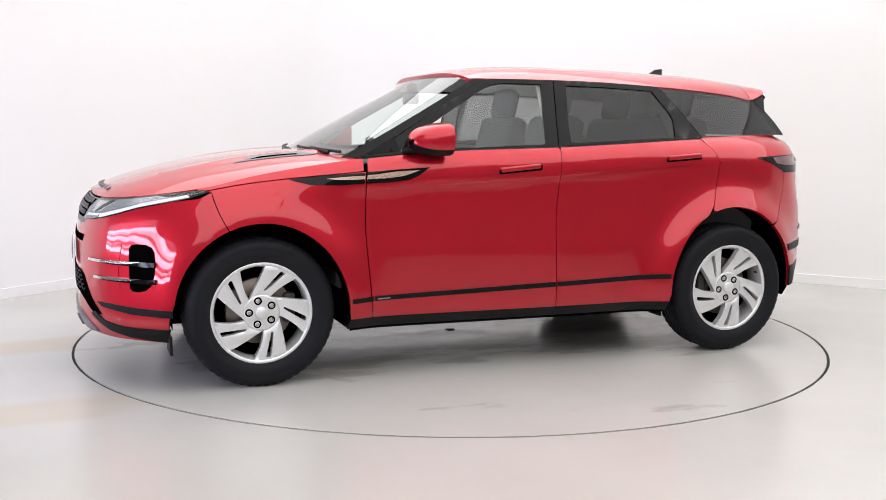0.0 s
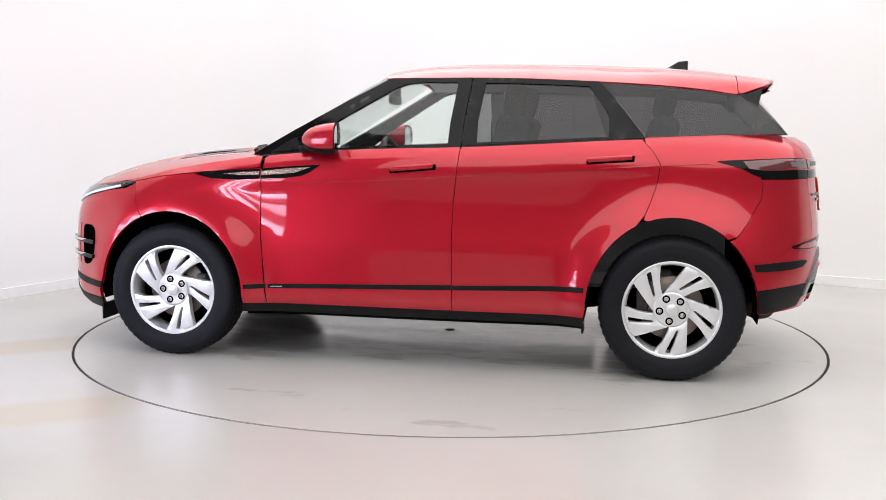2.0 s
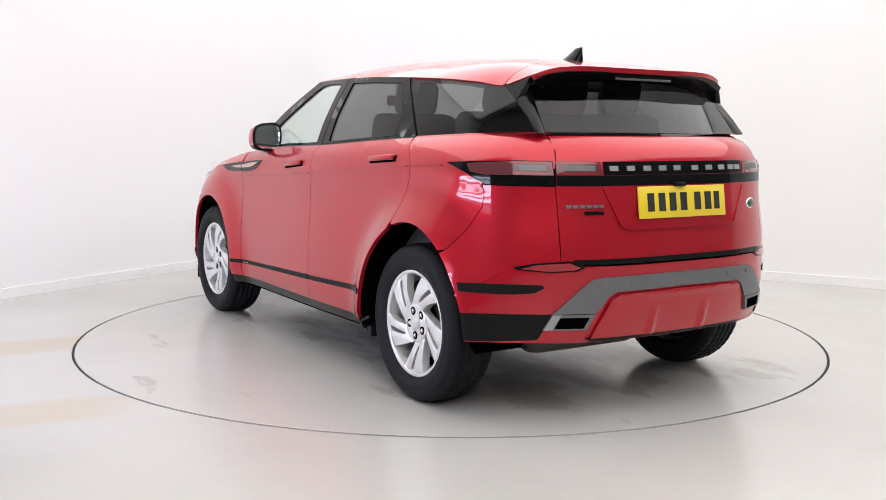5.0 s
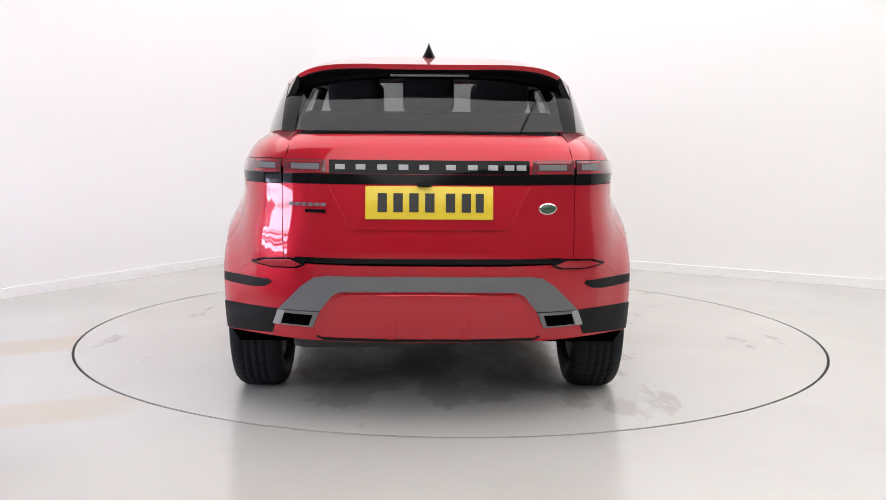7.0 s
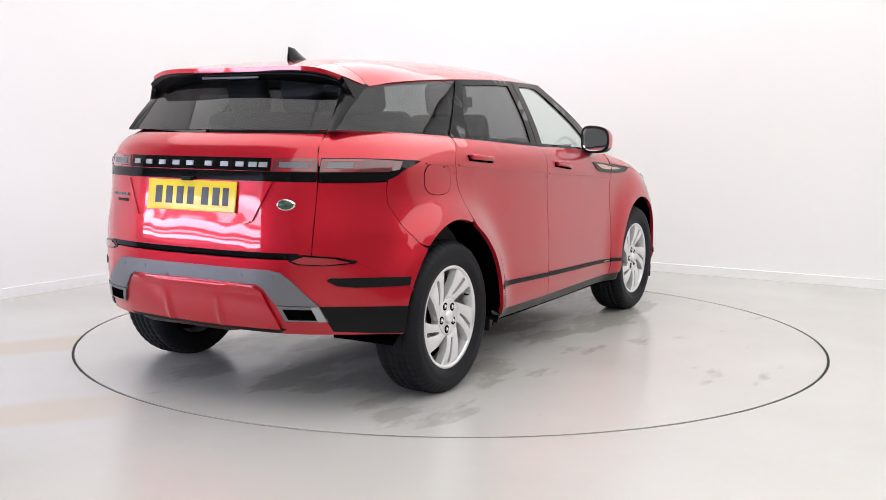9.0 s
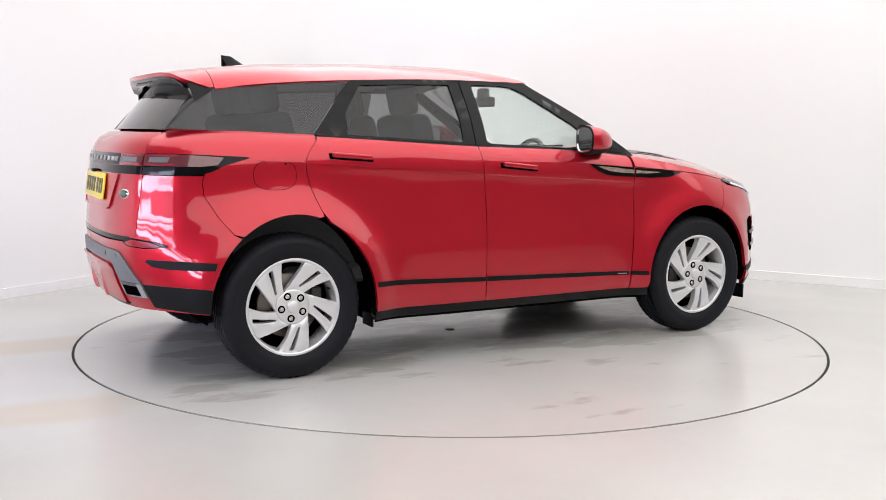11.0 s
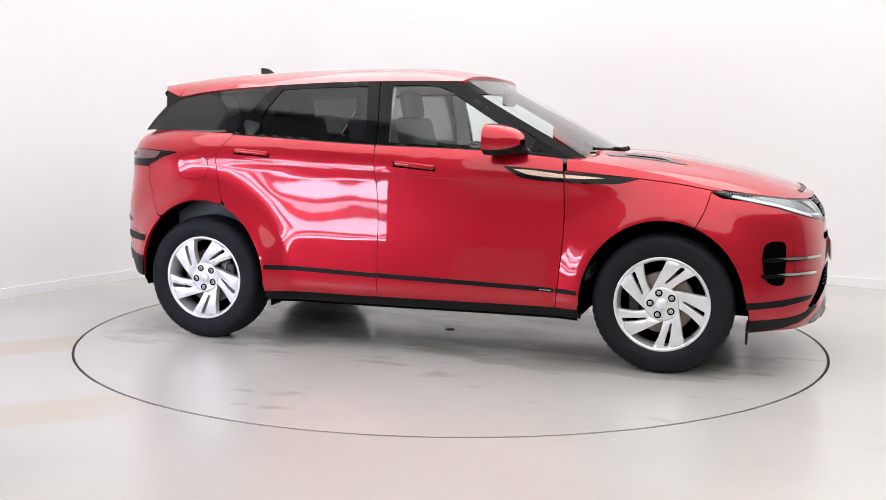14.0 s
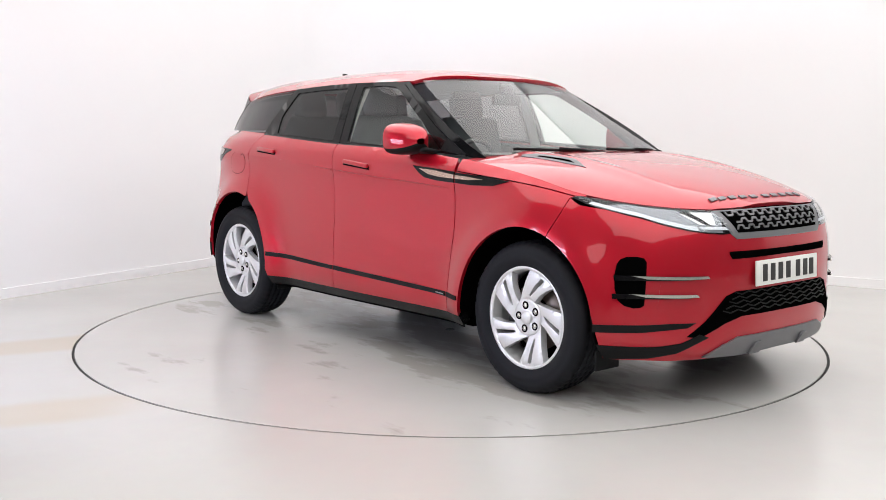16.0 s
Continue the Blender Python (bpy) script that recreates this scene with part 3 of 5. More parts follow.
def build_turntable():
    e = new("turntable")
    tagged(e, "round grey car turntable deck set flush in the floor", "turntable")
    n = 160
    R = DISC_R - 0.016
    V = [(0, 0, 0)] + [(R * math.cos(2 * math.pi * i / n), R * math.sin(2 * math.pi * i / n), 0) for i in range(n)] + \
        [(R * math.cos(2 * math.pi * i / n), R * math.sin(2 * math.pi * i / n), -0.08) for i in range(n)]
    F = []
    for i in range(n):
        j = (i + 1) % n
        F += [(0, 1 + i, 1 + j), (1 + j, 1 + i, 1 + n + i, 1 + n + j)]
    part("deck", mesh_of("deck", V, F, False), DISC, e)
    # dark ring added in the edge gap to stand in for its shade
    ring = []
    for rr in (R + 0.001, DISC_R - 0.002):
        ring += [(rr * math.cos(2 * math.pi * i / n), rr * math.sin(2 * math.pi * i / n), -0.004) for i in range(n)]
    part("gap_shade_ring", mesh_of("gap_shade_ring", ring, [(i, n + i, n + (i + 1) % n, (i + 1) % n) for i in range(n)], False), GAP, e, "near-black ring standing in for the edge gap's shade")
    bm = bmesh.new()
    bmesh.ops.create_cone(bm, cap_ends=True, segments=32, radius1=0.03, radius2=0.026, depth=0.006, matrix=Matrix.Translation((0, 0, 0.003)))
    part("centre_cap", bm, STEEL_DARK, e, "small dark steel centre cap")
    return e


turntable = build_turntable()

car = new("car")
tagged(car, "red compact luxury SUV with black glass pillars and silver alloy wheels", "car")


def at_car(x, y, z):
    """A place in the car's own measures, about the turntable's axis."""
    return (x + CAR_X, y + CAR_Y, z)


GAPW = 0.0018


def seam_front(z):
    return float(np.interp(z, [0.27, 0.74, 1.04, 1.12], [0.784, 0.824, 0.815, 0.80]))


def seam_mid(z):
    return float(np.interp(z, [0.27, 0.81, 1.17], [-0.227, -0.220, -0.258]))


def line(f, z0, z1, off, n=6):
    return [(f(z0 + (z1 - z0) * i / n) + off, z0 + (z1 - z0) * i / n) for i in range(n + 1)]


def tops(x0, x1, n, drop=GAPW):
    """The shoulder line between two stations, as wrap places."""
    out = []
    for i in range(n + 1):
        x = x0 + (x1 - x0) * i / n
        z = float(shoulder(x)) - drop
        out.append((u_side(x, z), z))
    return out


ARCH_F = (1.335, 0.355, 0.42, 0.445)
ARCH_R = (-1.335, 0.355, 0.425, 0.475)
SILL_Z = 0.315


bonnet_seam = smooth_curve([0.78, 1.0, 1.2, 1.4, 1.58], [1.045, 1.025, 1.008, 0.985, 0.952])


# ---------------- body panels ----------------
DOORS = {}


def build_side(s):
    """The panels of one side; s is 1 for the car's left, -1 for its right."""
    rear_door_edge = smooth_curve([0.80, 0.81, 0.97, 1.09, 1.205], [-1.185, -1.187, -1.244, -1.262, -1.175])
    # front door
    p = line(seam_front, SILL_Z, 1.09, -GAPW) + tops(0.79, -0.25, 12) + line(seam_mid, 1.15, SILL_Z, GAPW)
    DOORS[s, 0] = panel("front_door", wrap, p, RED, car, 0.035, 0, 0.02, s)
    # rear door
    arch = [q for q in arc(*ARCH_R, 0, 75, 14)]
    p = line(seam_mid, SILL_Z, 1.15, -GAPW) + tops(-0.265, -1.165, 12)
    p += [(float(rear_door_edge(z)) + GAPW, z) for z in (1.19, 1.15, 1.09, 1.03, 0.97, 0.90, 0.84)]
    p += [(x, z) for x, z in arch[::-1] if z < 0.82 and x > -1.18] + [(-0.905, SILL_Z)]
    p = [W(x, z) if abs(x) > SPINE else (x, z) for x, z in p]
    DOORS[s, 1] = panel("rear_door", wrap, p, RED, car, 0.035, 0, 0.02, s)
    # front wing
    p = [(0.79, SILL_Z)] + [(ARCH_F[0] - ARCH_F[2] - 0.005, SILL_Z)] + arc(*ARCH_F, 180, 68, 22) + [(1.535, 0.85), (1.56, 0.945)]
    xs = [1.575 - 0.0622 * i for i in range(13)]
    p = [W(x, z) if x > SPINE else (x, z) for x, z in p] + [W(x, float(bonnet_seam(x)) - 0.0026) for x in xs] + [(q + 2 * GAPW, z) for q, z in line(seam_front, 1.038, SILL_Z, 0)]
    panel("front_wing", wrap, p, RED, car, 0.03, 0, 0.02, s)
    # the bonnet's turned-down flank
    p = [W(x, float(bonnet_seam(x)) + 0.0026) for x in xs[::-1]] + [W(1.62, 0.953)] + tops(1.62, 0.825, 16, -0.001)
    panel("bonnet_flank", wrap, p, RED, car, 0.03, 0, 0.02, s)
    # rear wing
    p = [W(x, z) for x, z in arc(*ARCH_R, 73, 128, 14)] + [W(-1.64, 0.74), W(-1.70, 0.82), W(-1.756, 0.92), W(-1.762, 0.99)]
    p += [W(-1.75, 1.02), W(-1.80, 1.09)] + [E(0.70, 1.09, True), E(0.6145, 1.09, True)]
    p += [E(0.6055, 1.13, True), E(0.5935, 1.18, True), E(0.576, 1.226, True)]
    p += tops(-1.86, -1.185, 14) + [W(float(rear_door_edge(z)) - GAPW, z) for z in (1.19, 1.15, 1.09, 1.03, 0.97, 0.90, 0.84, 0.815)]
    panel("rear_wing", wrap, p, RED, car, 0.03, 0, 0.02, s)
    # wing below the tail lamp and the bumper's upper corner down to the tailgate's edge
    p = [W(-1.642, 0.736), W(-1.7035, 0.82), W(-1.7595, 0.92), W(-1.7655, 0.99)] + [W(-1.755, 1.017), W(-1.83, 1.017), E(0.70, 1.017, True), E(0.618, 1.017, True), E(0.615, 0.80, True), E(0.61, 0.69, True), E(0.72, 0.69, True)]
    p += [W(-1.88, 0.66), W(-1.80, 0.60), W(-1.715, 0.55)]
    p += [W(x, z) for x, z in arc(*ARCH_R, 155, 130, 6)]
    panel("rear_corner", wrap, p, RED, car, 0.03, 0, 0.02, s)
    # sill
    p = [(ARCH_F[0] - ARCH_F[2] + 0.01, 0.262), (ARCH_F[0] - ARCH_F[2] - 0.005, SILL_Z - 0.004), (ARCH_R[0] + ARCH_R[2] + 0.002, SILL_Z - 0.004), (ARCH_R[0] + ARCH_R[2] + 0.01, 0.262)]
    panel("sill", wrap, p, BLACK_GLOSS, car, 0.04, -0.004, 0.05, s)
    # sharp crease under the handles
    rise = lambda x: float(np.interp(x, [-1.5, -1.25, -1.0, 0.0, 0.77], [1.094, 1.082, 1.066, 0.995, 0.953]))
    for a, b in ((0.772, -0.222), (-0.240, -1.235), (-1.262, -1.50)):
        xs = [a + (b - a) * i / 14 for i in range(15)]
        p = [(x, rise(x) - 0.0035) for x in xs] + [(x, rise(x) + 0.0030 * min(1, 6 * i / 14 + 0.05)) for i, x in list(enumerate(xs))[::-1]]
        panel("door_crease", wrap, [W(x, z) if x < -SPINE else (x, z) for x, z in p], RED, car, 0.05, 0.0045, 0.008, s)
    # waist strip
    for a, b in ((0.778, -0.222), (-0.23, -0.905), (0.905, 0.79)):
        p = [(a, 0.394 + (0.88 - a) * 0.0275), (b, 0.394 + (0.88 - b) * 0.0275), (b, 0.419 + (0.88 - b) * 0.0285), (a, 0.417 + (0.88 - a) * 0.0285)]
        panel("side_strip", wrap, p, BLACK_PLASTIC, car, 0.04, 0.004, 0.008, s)


def outline_top(u0, u1, n, drop):
    us = np.linspace(u0, u1, n)
    zs = top_u(us) - drop
    return [(float(a), float(b)) for a, b in zip(us, zs)]


def mirror_poly(half, rear):
    """A closed outline over both sides from its left half, which runs from the middle line round to the middle line."""
    c = -2 * U_END if rear else 2 * U_END
    other = [(c - u, z) for u, z in half[::-1]]
    return half + other


def build_ends():
    # tailgate
    half = [E(0.0, 0.70, True), E(0.6075, 0.70, True), E(0.6115, 0.80, True), E(0.6150, 1.0, True), E(0.609, 1.10, True), E(0.595, 1.16, True), E(0.572, 1.224, True), E(0.3, 1.226, True), E(0.0, 1.226, True)]
    panel("tailgate", wrap, mirror_poly(half, True)[:-1], RED, car, 0.03, 0, 0.02)
    # rear bumper
    half = [E(0.0, 0.352, True), E(0.50, 0.355, True), E(0.66, 0.36, True)] + [W(-1.84, 0.36), W(-1.76, 0.355)] + [W(x, z) for x, z in arc(*ARCH_R, 179, 157, 5)]
    half += [W(-1.715, 0.549), W(-1.80, 0.599), W(-1.88, 0.659), E(0.72, 0.689, True), E(0.61, 0.689, True), E(0.3, 0.685, True), E(0.0, 0.685, True)]
    panel("rear_bumper", wrap, mirror_poly(half, True)[:-1], RED, car, 0.03, 0, 0.02)
    # front bumper
    half = [E(0.0, 0.25), E(0.45, 0.24), E(0.62, 0.235), W(1.77, 0.235)] + [W(x, z) for x, z in arc(*ARCH_F, 10, 67.3, 14)] + [W(1.539, 0.849), W(1.564, 0.943)]
    half += [W(1.62, 0.915), E(0.70, 0.88), E(0.50, 0.855), E(0.36, 0.84), E(0.0, 0.84)]
    panel("front_bumper", wrap, mirror_poly(half, False)[:-1], RED, car, 0.03, 0, 0.02)


def build_hood():
    us = np.linspace(0.84, U_END, 40)
    zs = top_u(us)
    P = wrap_raw(us, zs - 0.002)
    half = [(float(p[0]) - 0.004 * (i > 30), float(p[1]) - 0.004) for i, p in enumerate(P)]
    half[-1] = (half[-1][0], 0.0)
    back = [(1.0 - 0.25 * y * y, y) for y in (-0.72, -0.6, -0.4, -0.2, 0, 0.2, 0.4, 0.6, 0.72)]
    poly = half + [(x, -y) for x, y in half[-2::-1]] + back
    panel("bonnet", hood_chart, poly, RED, car, 0.03, 0, 0.02)


def build_roof():
    xs = np.linspace(0.235, -1.6425, 37)
    left = [(float(x), float(rail_y(x)) - 0.001) for x in xs]
    front = [(0.248 - 0.06 * (y / 0.6) ** 2, y) for y in (-0.45, -0.3, -0.15, 0, 0.15, 0.3, 0.45)]
    left = [(x, y) for x, y in left if x <= 0.19]
    rear = [(-1.6425, y) for y in (0.5, 0.25, 0, -0.25, -0.5)]
    poly = left + rear + [(x, -y) for x, y in left[::-1]] + front
    panel("roof", roof_chart, poly, RED, car, 0.035, 0, 0.02)
    # spoiler
    sp = [(-1.646, float(rail_y(-1.646)) - 0.001), (-1.72, float(rail_y(-1.72)) + 0.001), (-1.775, float(rail_y(-1.775)) - 0.002), (-1.80, 0.54), (-1.84, 0.42), (-1.868, 0.2), (-1.875, 0)]
    poly = sp + [(x, -y) for x, y in sp[-2::-1]]
    panel("spoiler", roof_chart, poly, RED, car, 0.03, 0, 0.022)


def a_line(z, off=0.0):
    """The windscreen's side edge in the side view."""
    return 0.93 - (z - 1.09) * 1.80 + off


def build_cabin(s):
    # pillars and window surround: dark gloss panel with the panes set in it
    belt = lambda x: float(shoulder(x)) + 0.004
    rail = lambda x: float(rail_z(x)) - 0.002
    # A pillar
    p = [(0.95, 1.085), (0.83, 1.10), (0.66, 1.20), (0.40, 1.35), (0.15, 1.497), (0.06, 1.515), (0.16, 1.52)]
    panel("a_pillar", cabin, p, BLACK_GLOSS, car, 0.03, 0.002, 0.03, s)
    # panes
    front = [(0.63, belt(0.63) + 0.012), (0.43, 1.285), (0.25, 1.392), (0.12, 1.468), (0.06, 1.490), (-0.02, 1.498), (-0.215, 1.496), (-0.205, 1.40), (-0.19, 1.28), (-0.185, belt(-0.185) + 0.012)]
    back = [(-0.335, belt(-0.33) + 0.012), (-0.335, 1.30), (-0.352, 1.42), (-0.362, 1.492), (-0.6, 1.488), (-0.90, 1.475), (-0.99, 1.35), (-1.005, 1.32), (-1.005, belt(-1.0) + 0.012)]
    quarter = [(-1.195, belt(-1.19)), (-1.06, 1.385), (-0.955, rail(-0.955) - 0.004), (-1.25, rail(-1.25) - 0.004), (-1.5, rail(-1.5) - 0.004), (-1.655, rail(-1.655) - 0.004), (-1.73, 1.385), (-1.83, 1.30), (-1.89, belt(-1.89))]
    panel("front_door_window", cabin, front, GLASS_CLEAR, car, 0.03, 0.0, 0.004, s).visible_shadow = False
    panel("rear_door_window", cabin, back, GLASS_TINT, car, 0.03, 0.0, 0.004, s).visible_shadow = False
    panel("quarter_window", cabin, quarter, GLASS_TINT, car, 0.03, 0.001, 0.004, s).visible_shadow = False
    # frames round the panes
    f = [(0.80, belt(0.78)), (0.62, 1.215), (0.38, 1.362), (0.13, 1.505), (0.05, rail(0.05)), (-0.29, rail(-0.3)), (-0.262, 1.30), (-0.256, belt(-0.256))]
    ring_panel("window_frame", f, front, s)
    f = [(-0.262, belt(-0.262)), (-0.268, 1.30), (-0.296, rail(-0.3)), (-0.6, rail(-0.6)), (-0.948, rail(-0.948)), (-1.055, 1.38), (-1.188, belt(-1.188))]
    ring_panel("window_frame", f, back, s)


def ring_panel(name, outer, inner, s):
    """A frame between two outlines on the cabin's side."""
    o = dense(outer, 0.03)
    i = dense(inner, 0.03)
    pts = [Vector(q) for q in o] + [Vector(q) for q in i]
    n = len(o)
    v2, _, f2, _, _, _ = delaunay_2d_cdt(pts, [], [list(range(n)), list(range(n, len(pts)))], 0, 1e-6)
    keep = []
    for f in f2:
        c = np.array([[v2[k].x, v2[k].y] for k in f]).mean(0)
        a = inside_poly(np.array([c[0]]), np.array([c[1]]), o)[0]
        b = inside_poly(np.array([c[0]]), np.array([c[1]]), i)[0]
        if a and not b:
            keep.append(list(f))
    P = np.array([(v.x, v.y) for v in v2])
    top = cabin(P[:, 0], P[:, 1], 0.005)
    oi, ii = np.array(o), np.array(i)
    V = [top]
    F = list(keep)
    m = len(top)
    for loop in (oi, ii):
        k = len(loop)
        V += [cabin(loop[:, 0], loop[:, 1], 0.005), cabin(loop[:, 0], loop[:, 1], -0.014)]
        for a in range(k):
            b = (a + 1) % k
            F.append([m + a, m + b, m + k + b, m + k + a])
        m += 2 * k
    V = np.concatenate(V)
    lift = cabin(P[:, 0], P[:, 1], 0.015) - top
    for k, f in enumerate(F[:len(keep)]):
        out = np.cross(V[f[1]] - V[f[0]], V[f[2]] - V[f[0]]) @ lift[f[0]]
        if (out < 0) != (s < 0):
            F[k] = f[::-1]
    me2 = mesh_of(name, V * np.array([1, s, 1]), F)
    return part(name, me2, BLACK_GLOSS, car)


def build_glass():
    side = [(0.735, 1.125), (0.69, 1.22), (0.645, 1.35), (0.605, 1.48), (0.585, 1.525)]
    top = [(0.45, 1.545), (0.25, 1.556), (0, 1.56)]
    half = side + top
    bottom = [(-0.5, 1.118), (-0.25, 1.122), (0, 1.124), (0.25, 1.122), (0.5, 1.118)]
    poly = half + [(-y, z) for y, z in half[-2::-1]] + bottom
    panel("windscreen", windscreen, poly, GLASS_CLEAR, car, 0.04, 0, 0.005).visible_shadow = False
    half = [(0.580, 1.240), (0.575, 1.32), (0.563, 1.40), (0.545, 1.46), (0.45, 1.482), (0.2, 1.50), (0, 1.505)]
    poly = half + [(-y, z) for y, z in half[-2::-1]]
    panel("rear_window", rearglass, poly, GLASS_TINT, car, 0.04, 0, 0.005).visible_shadow = False


RIM_R = 0.245


def polar(deg, k):
    a = radians(deg)
    return (-k * RIM_R * math.cos(a), k * RIM_R * math.sin(a))


def face_y(x, z):
    r = np.hypot(x, z) / RIM_R
    return -0.020 - 0.022 * np.clip((0.75 - r) / 0.5, 0, 1) ** 1.5 + 0.004 * np.sin(np.clip(r, 0, 1) * 3.14)


def spoke_mesh():
    """One of the five swept twin-blade spokes, with the slot between its blades."""
    a, b = polar(119, 0.36), polar(74, 0.945)
    lead = [(a[0] + (b[0] - a[0]) * t, a[1] + (b[1] - a[1]) * t) for t in np.linspace(0, 1, 10)]
    rim_edge = [polar(d, 0.945) for d in (69, 64, 59, 54, 49, 44, 40)]
    trail = [polar(33 + 16 * t ** 1.3 + 4 * t * (1 - t), 0.945 - 0.585 * t) for t in np.linspace(0, 1, 10)]
    hub_edge = [polar(d, 0.36) for d in (60, 72, 84, 96, 108)]
    outer = lead + rim_edge + trail + hub_edge
    slot = [polar(54, 0.885), polar(51, 0.90), polar(47.5, 0.885), polar(50, 0.78), polar(54, 0.66), polar(60, 0.54), polar(69, 0.44), polar(73, 0.46), polar(66, 0.56), polar(60.5, 0.68), polar(56.5, 0.79)]
    o, i = dense(outer, 0.012), dense(slot, 0.008)
    n = len(o)
    grid = [(x, z) for x in np.arange(-0.24, 0.24, 0.016) for z in np.arange(-0.24, 0.24, 0.016)]
    g = np.array(grid)
    ok = inside_poly(g[:, 0], g[:, 1], o) & ~inside_poly(g[:, 0], g[:, 1], i)
    rimpts = np.array(o + i)
    ok &= np.array([np.hypot(rimpts[:, 0] - a, rimpts[:, 1] - b).min() > 0.007 for a, b in grid])
    pts = o + i + [tuple(q) for q in g[ok]]
    v2, _, f2, _, _, _ = delaunay_2d_cdt([Vector(q) for q in pts], [], [list(range(n)), list(range(n, n + len(i)))], 0, 1e-6)
    P = np.array([(v.x, v.y) for v in v2])
    F = []
    for f in f2:
        c = P[list(f)].mean(0)
        cx, cz = np.array([c[0]]), np.array([c[1]])
        if inside_poly(cx, cz, o)[0] and not inside_poly(cx, cz, i)[0]:
            F.append(list(f))
    d = np.array([np.hypot(rimpts[:, 0] - a, rimpts[:, 1] - b).min() for a, b in P])
    V = [np.stack([P[:, 0], face_y(P[:, 0], P[:, 1]) - 0.004 * np.clip(1 - d / 0.012, 0, 1) ** 2, P[:, 1]], -1)]
    m = len(P)
    for loop in (o, i):
        L = np.array(loop)
        k = len(loop)
        y = face_y(L[:, 0], L[:, 1]) - 0.004
        V += [np.stack([L[:, 0], y, L[:, 1]], -1), np.stack([L[:, 0], y - 0.038, L[:, 1]], -1)]
        for a in range(k):
            b = (a + 1) % k
            F.append([m + a, m + b, m + k + b, m + k + a])
        m += 2 * k
    me = mesh_of("spoke", np.concatenate(V), F)
    bm = bmesh.new()
    bm.from_mesh(me)
    for f in bm.faces:
        if abs(f.normal.y) > 0.7 and f.normal.y < 0:
            f.normal_flip()
    me2 = bpy.data.meshes.new("spoke")
    bm.to_mesh(me2)
    bm.free()
    me2.materials.append(ALLOY)
    return me2


SPOKE = spoke_mesh()


def tyre_mesh():
    """A tyre with a rounded wall, four grooves round the tread and cut shoulders."""
    prof = [(0.246, -0.205), (0.258, -0.222), (0.285, -0.236), (0.315, -0.240), (0.338, -0.234), (0.352, -0.222), (0.362, -0.205)]
    for c in (-0.168, -0.134, -0.100, -0.066):
        prof += [(0.3675, c - 0.006), (0.360, c - 0.004), (0.360, c + 0.004), (0.3675, c + 0.006)]
    prof += [(0.362, -0.035), (0.352, -0.018), (0.338, -0.006), (0.318, -0.001), (0.312, -0.003), (0.30, 0.0), (0.278, -0.004), (0.262, -0.012), (0.2455, -0.02)]
    segs = 168
    v, f = lathe(prof, segs)
    n = len(prof)
    out = []
    for i in range(segs):
        cut = 0.0035 if i % 3 == 0 else 0.0
        for k in range(n):
            x, y, z = v[i * n + k]
            r = math.hypot(x, z)
            if cut and r > 0.350 and (y < -0.19 or y > -0.05):
                x, z = x * (r - cut) / r, z * (r - cut) / r
            elif cut and r > 0.366:
                x, z = x * (r - 0.004) / r, z * (r - 0.004) / r
            out.append((x, y, z))
    me = mesh_of("tyre", out, [q[::-1] for q in f])
    me.materials.append(RUBBER)
    return me


TYRE = tyre_mesh()


def child(name, me, material, parent, label=""):
    if not me.materials:
        me.materials.append(material)
    ob = new(name, me)
    ob.parent = parent
    if label:
        tagged(ob, label)
    return ob


def wheel_meshes():
    out = {}
    v, f = lathe([(0.2465, -0.205), (0.235, -0.19), (0.222, -0.12), (0.222, -0.06), (0.228, -0.045), (0.2300, -0.030), (0.2312, -0.0225), (0.2460, -0.0185), (0.2490, -0.023), (0.2465, -0.032)], 96)
    out["rim"] = mesh_of("rim", v, f)
    v, f = lathe([(0.0, -0.016), (0.026, -0.018), (0.031, -0.022), (0.032, -0.034)], 40)
    out["hub_cap"] = mesh_of("hub_cap", v, [q[::-1] for q in f])
    v, f = lathe([(0.031, -0.034), (0.05, -0.0365), (0.075, -0.0355), (0.0885, -0.0335), (0.0890, -0.075)], 60)
    out["hub"] = mesh_of("hub", v, [q[::-1] for q in f])
    v, f = lathe([(0.09, -0.098), (0.160, -0.098), (0.163, -0.102), (0.163, -0.118), (0.09, -0.118)], 72)
    out["brake_disc"] = mesh_of("brake_disc", v, f)
    v, f = lathe([(0.02, -0.150), (0.236, -0.150), (0.236, -0.152)], 60)
    out["wheel_back"] = mesh_of("wheel_back", v, f)
    v, f = lathe([(0.0, 0.0), (0.007, 0.0), (0.009, -0.003), (0.0095, -0.016), (0.013, -0.018), (0.0135, -0.022)], 6)
    out["bolt"] = mesh_of("bolt", v, [q[::-1] for q in f], False)
    v, f = lathe([(0.0115, -0.006), (0.0195, -0.0065), (0.0195, -0.02)], 16)
    out["well"] = mesh_of("bolt_well", v, [q[::-1] for q in f])
    v, f = lathe([(0.0, 0.004), (0.004, 0.003), (0.0045, -0.02)], 12)
    out["valve"] = mesh_of("valve", v, [q[::-1] for q in f])
    return out


WM = wheel_meshes()


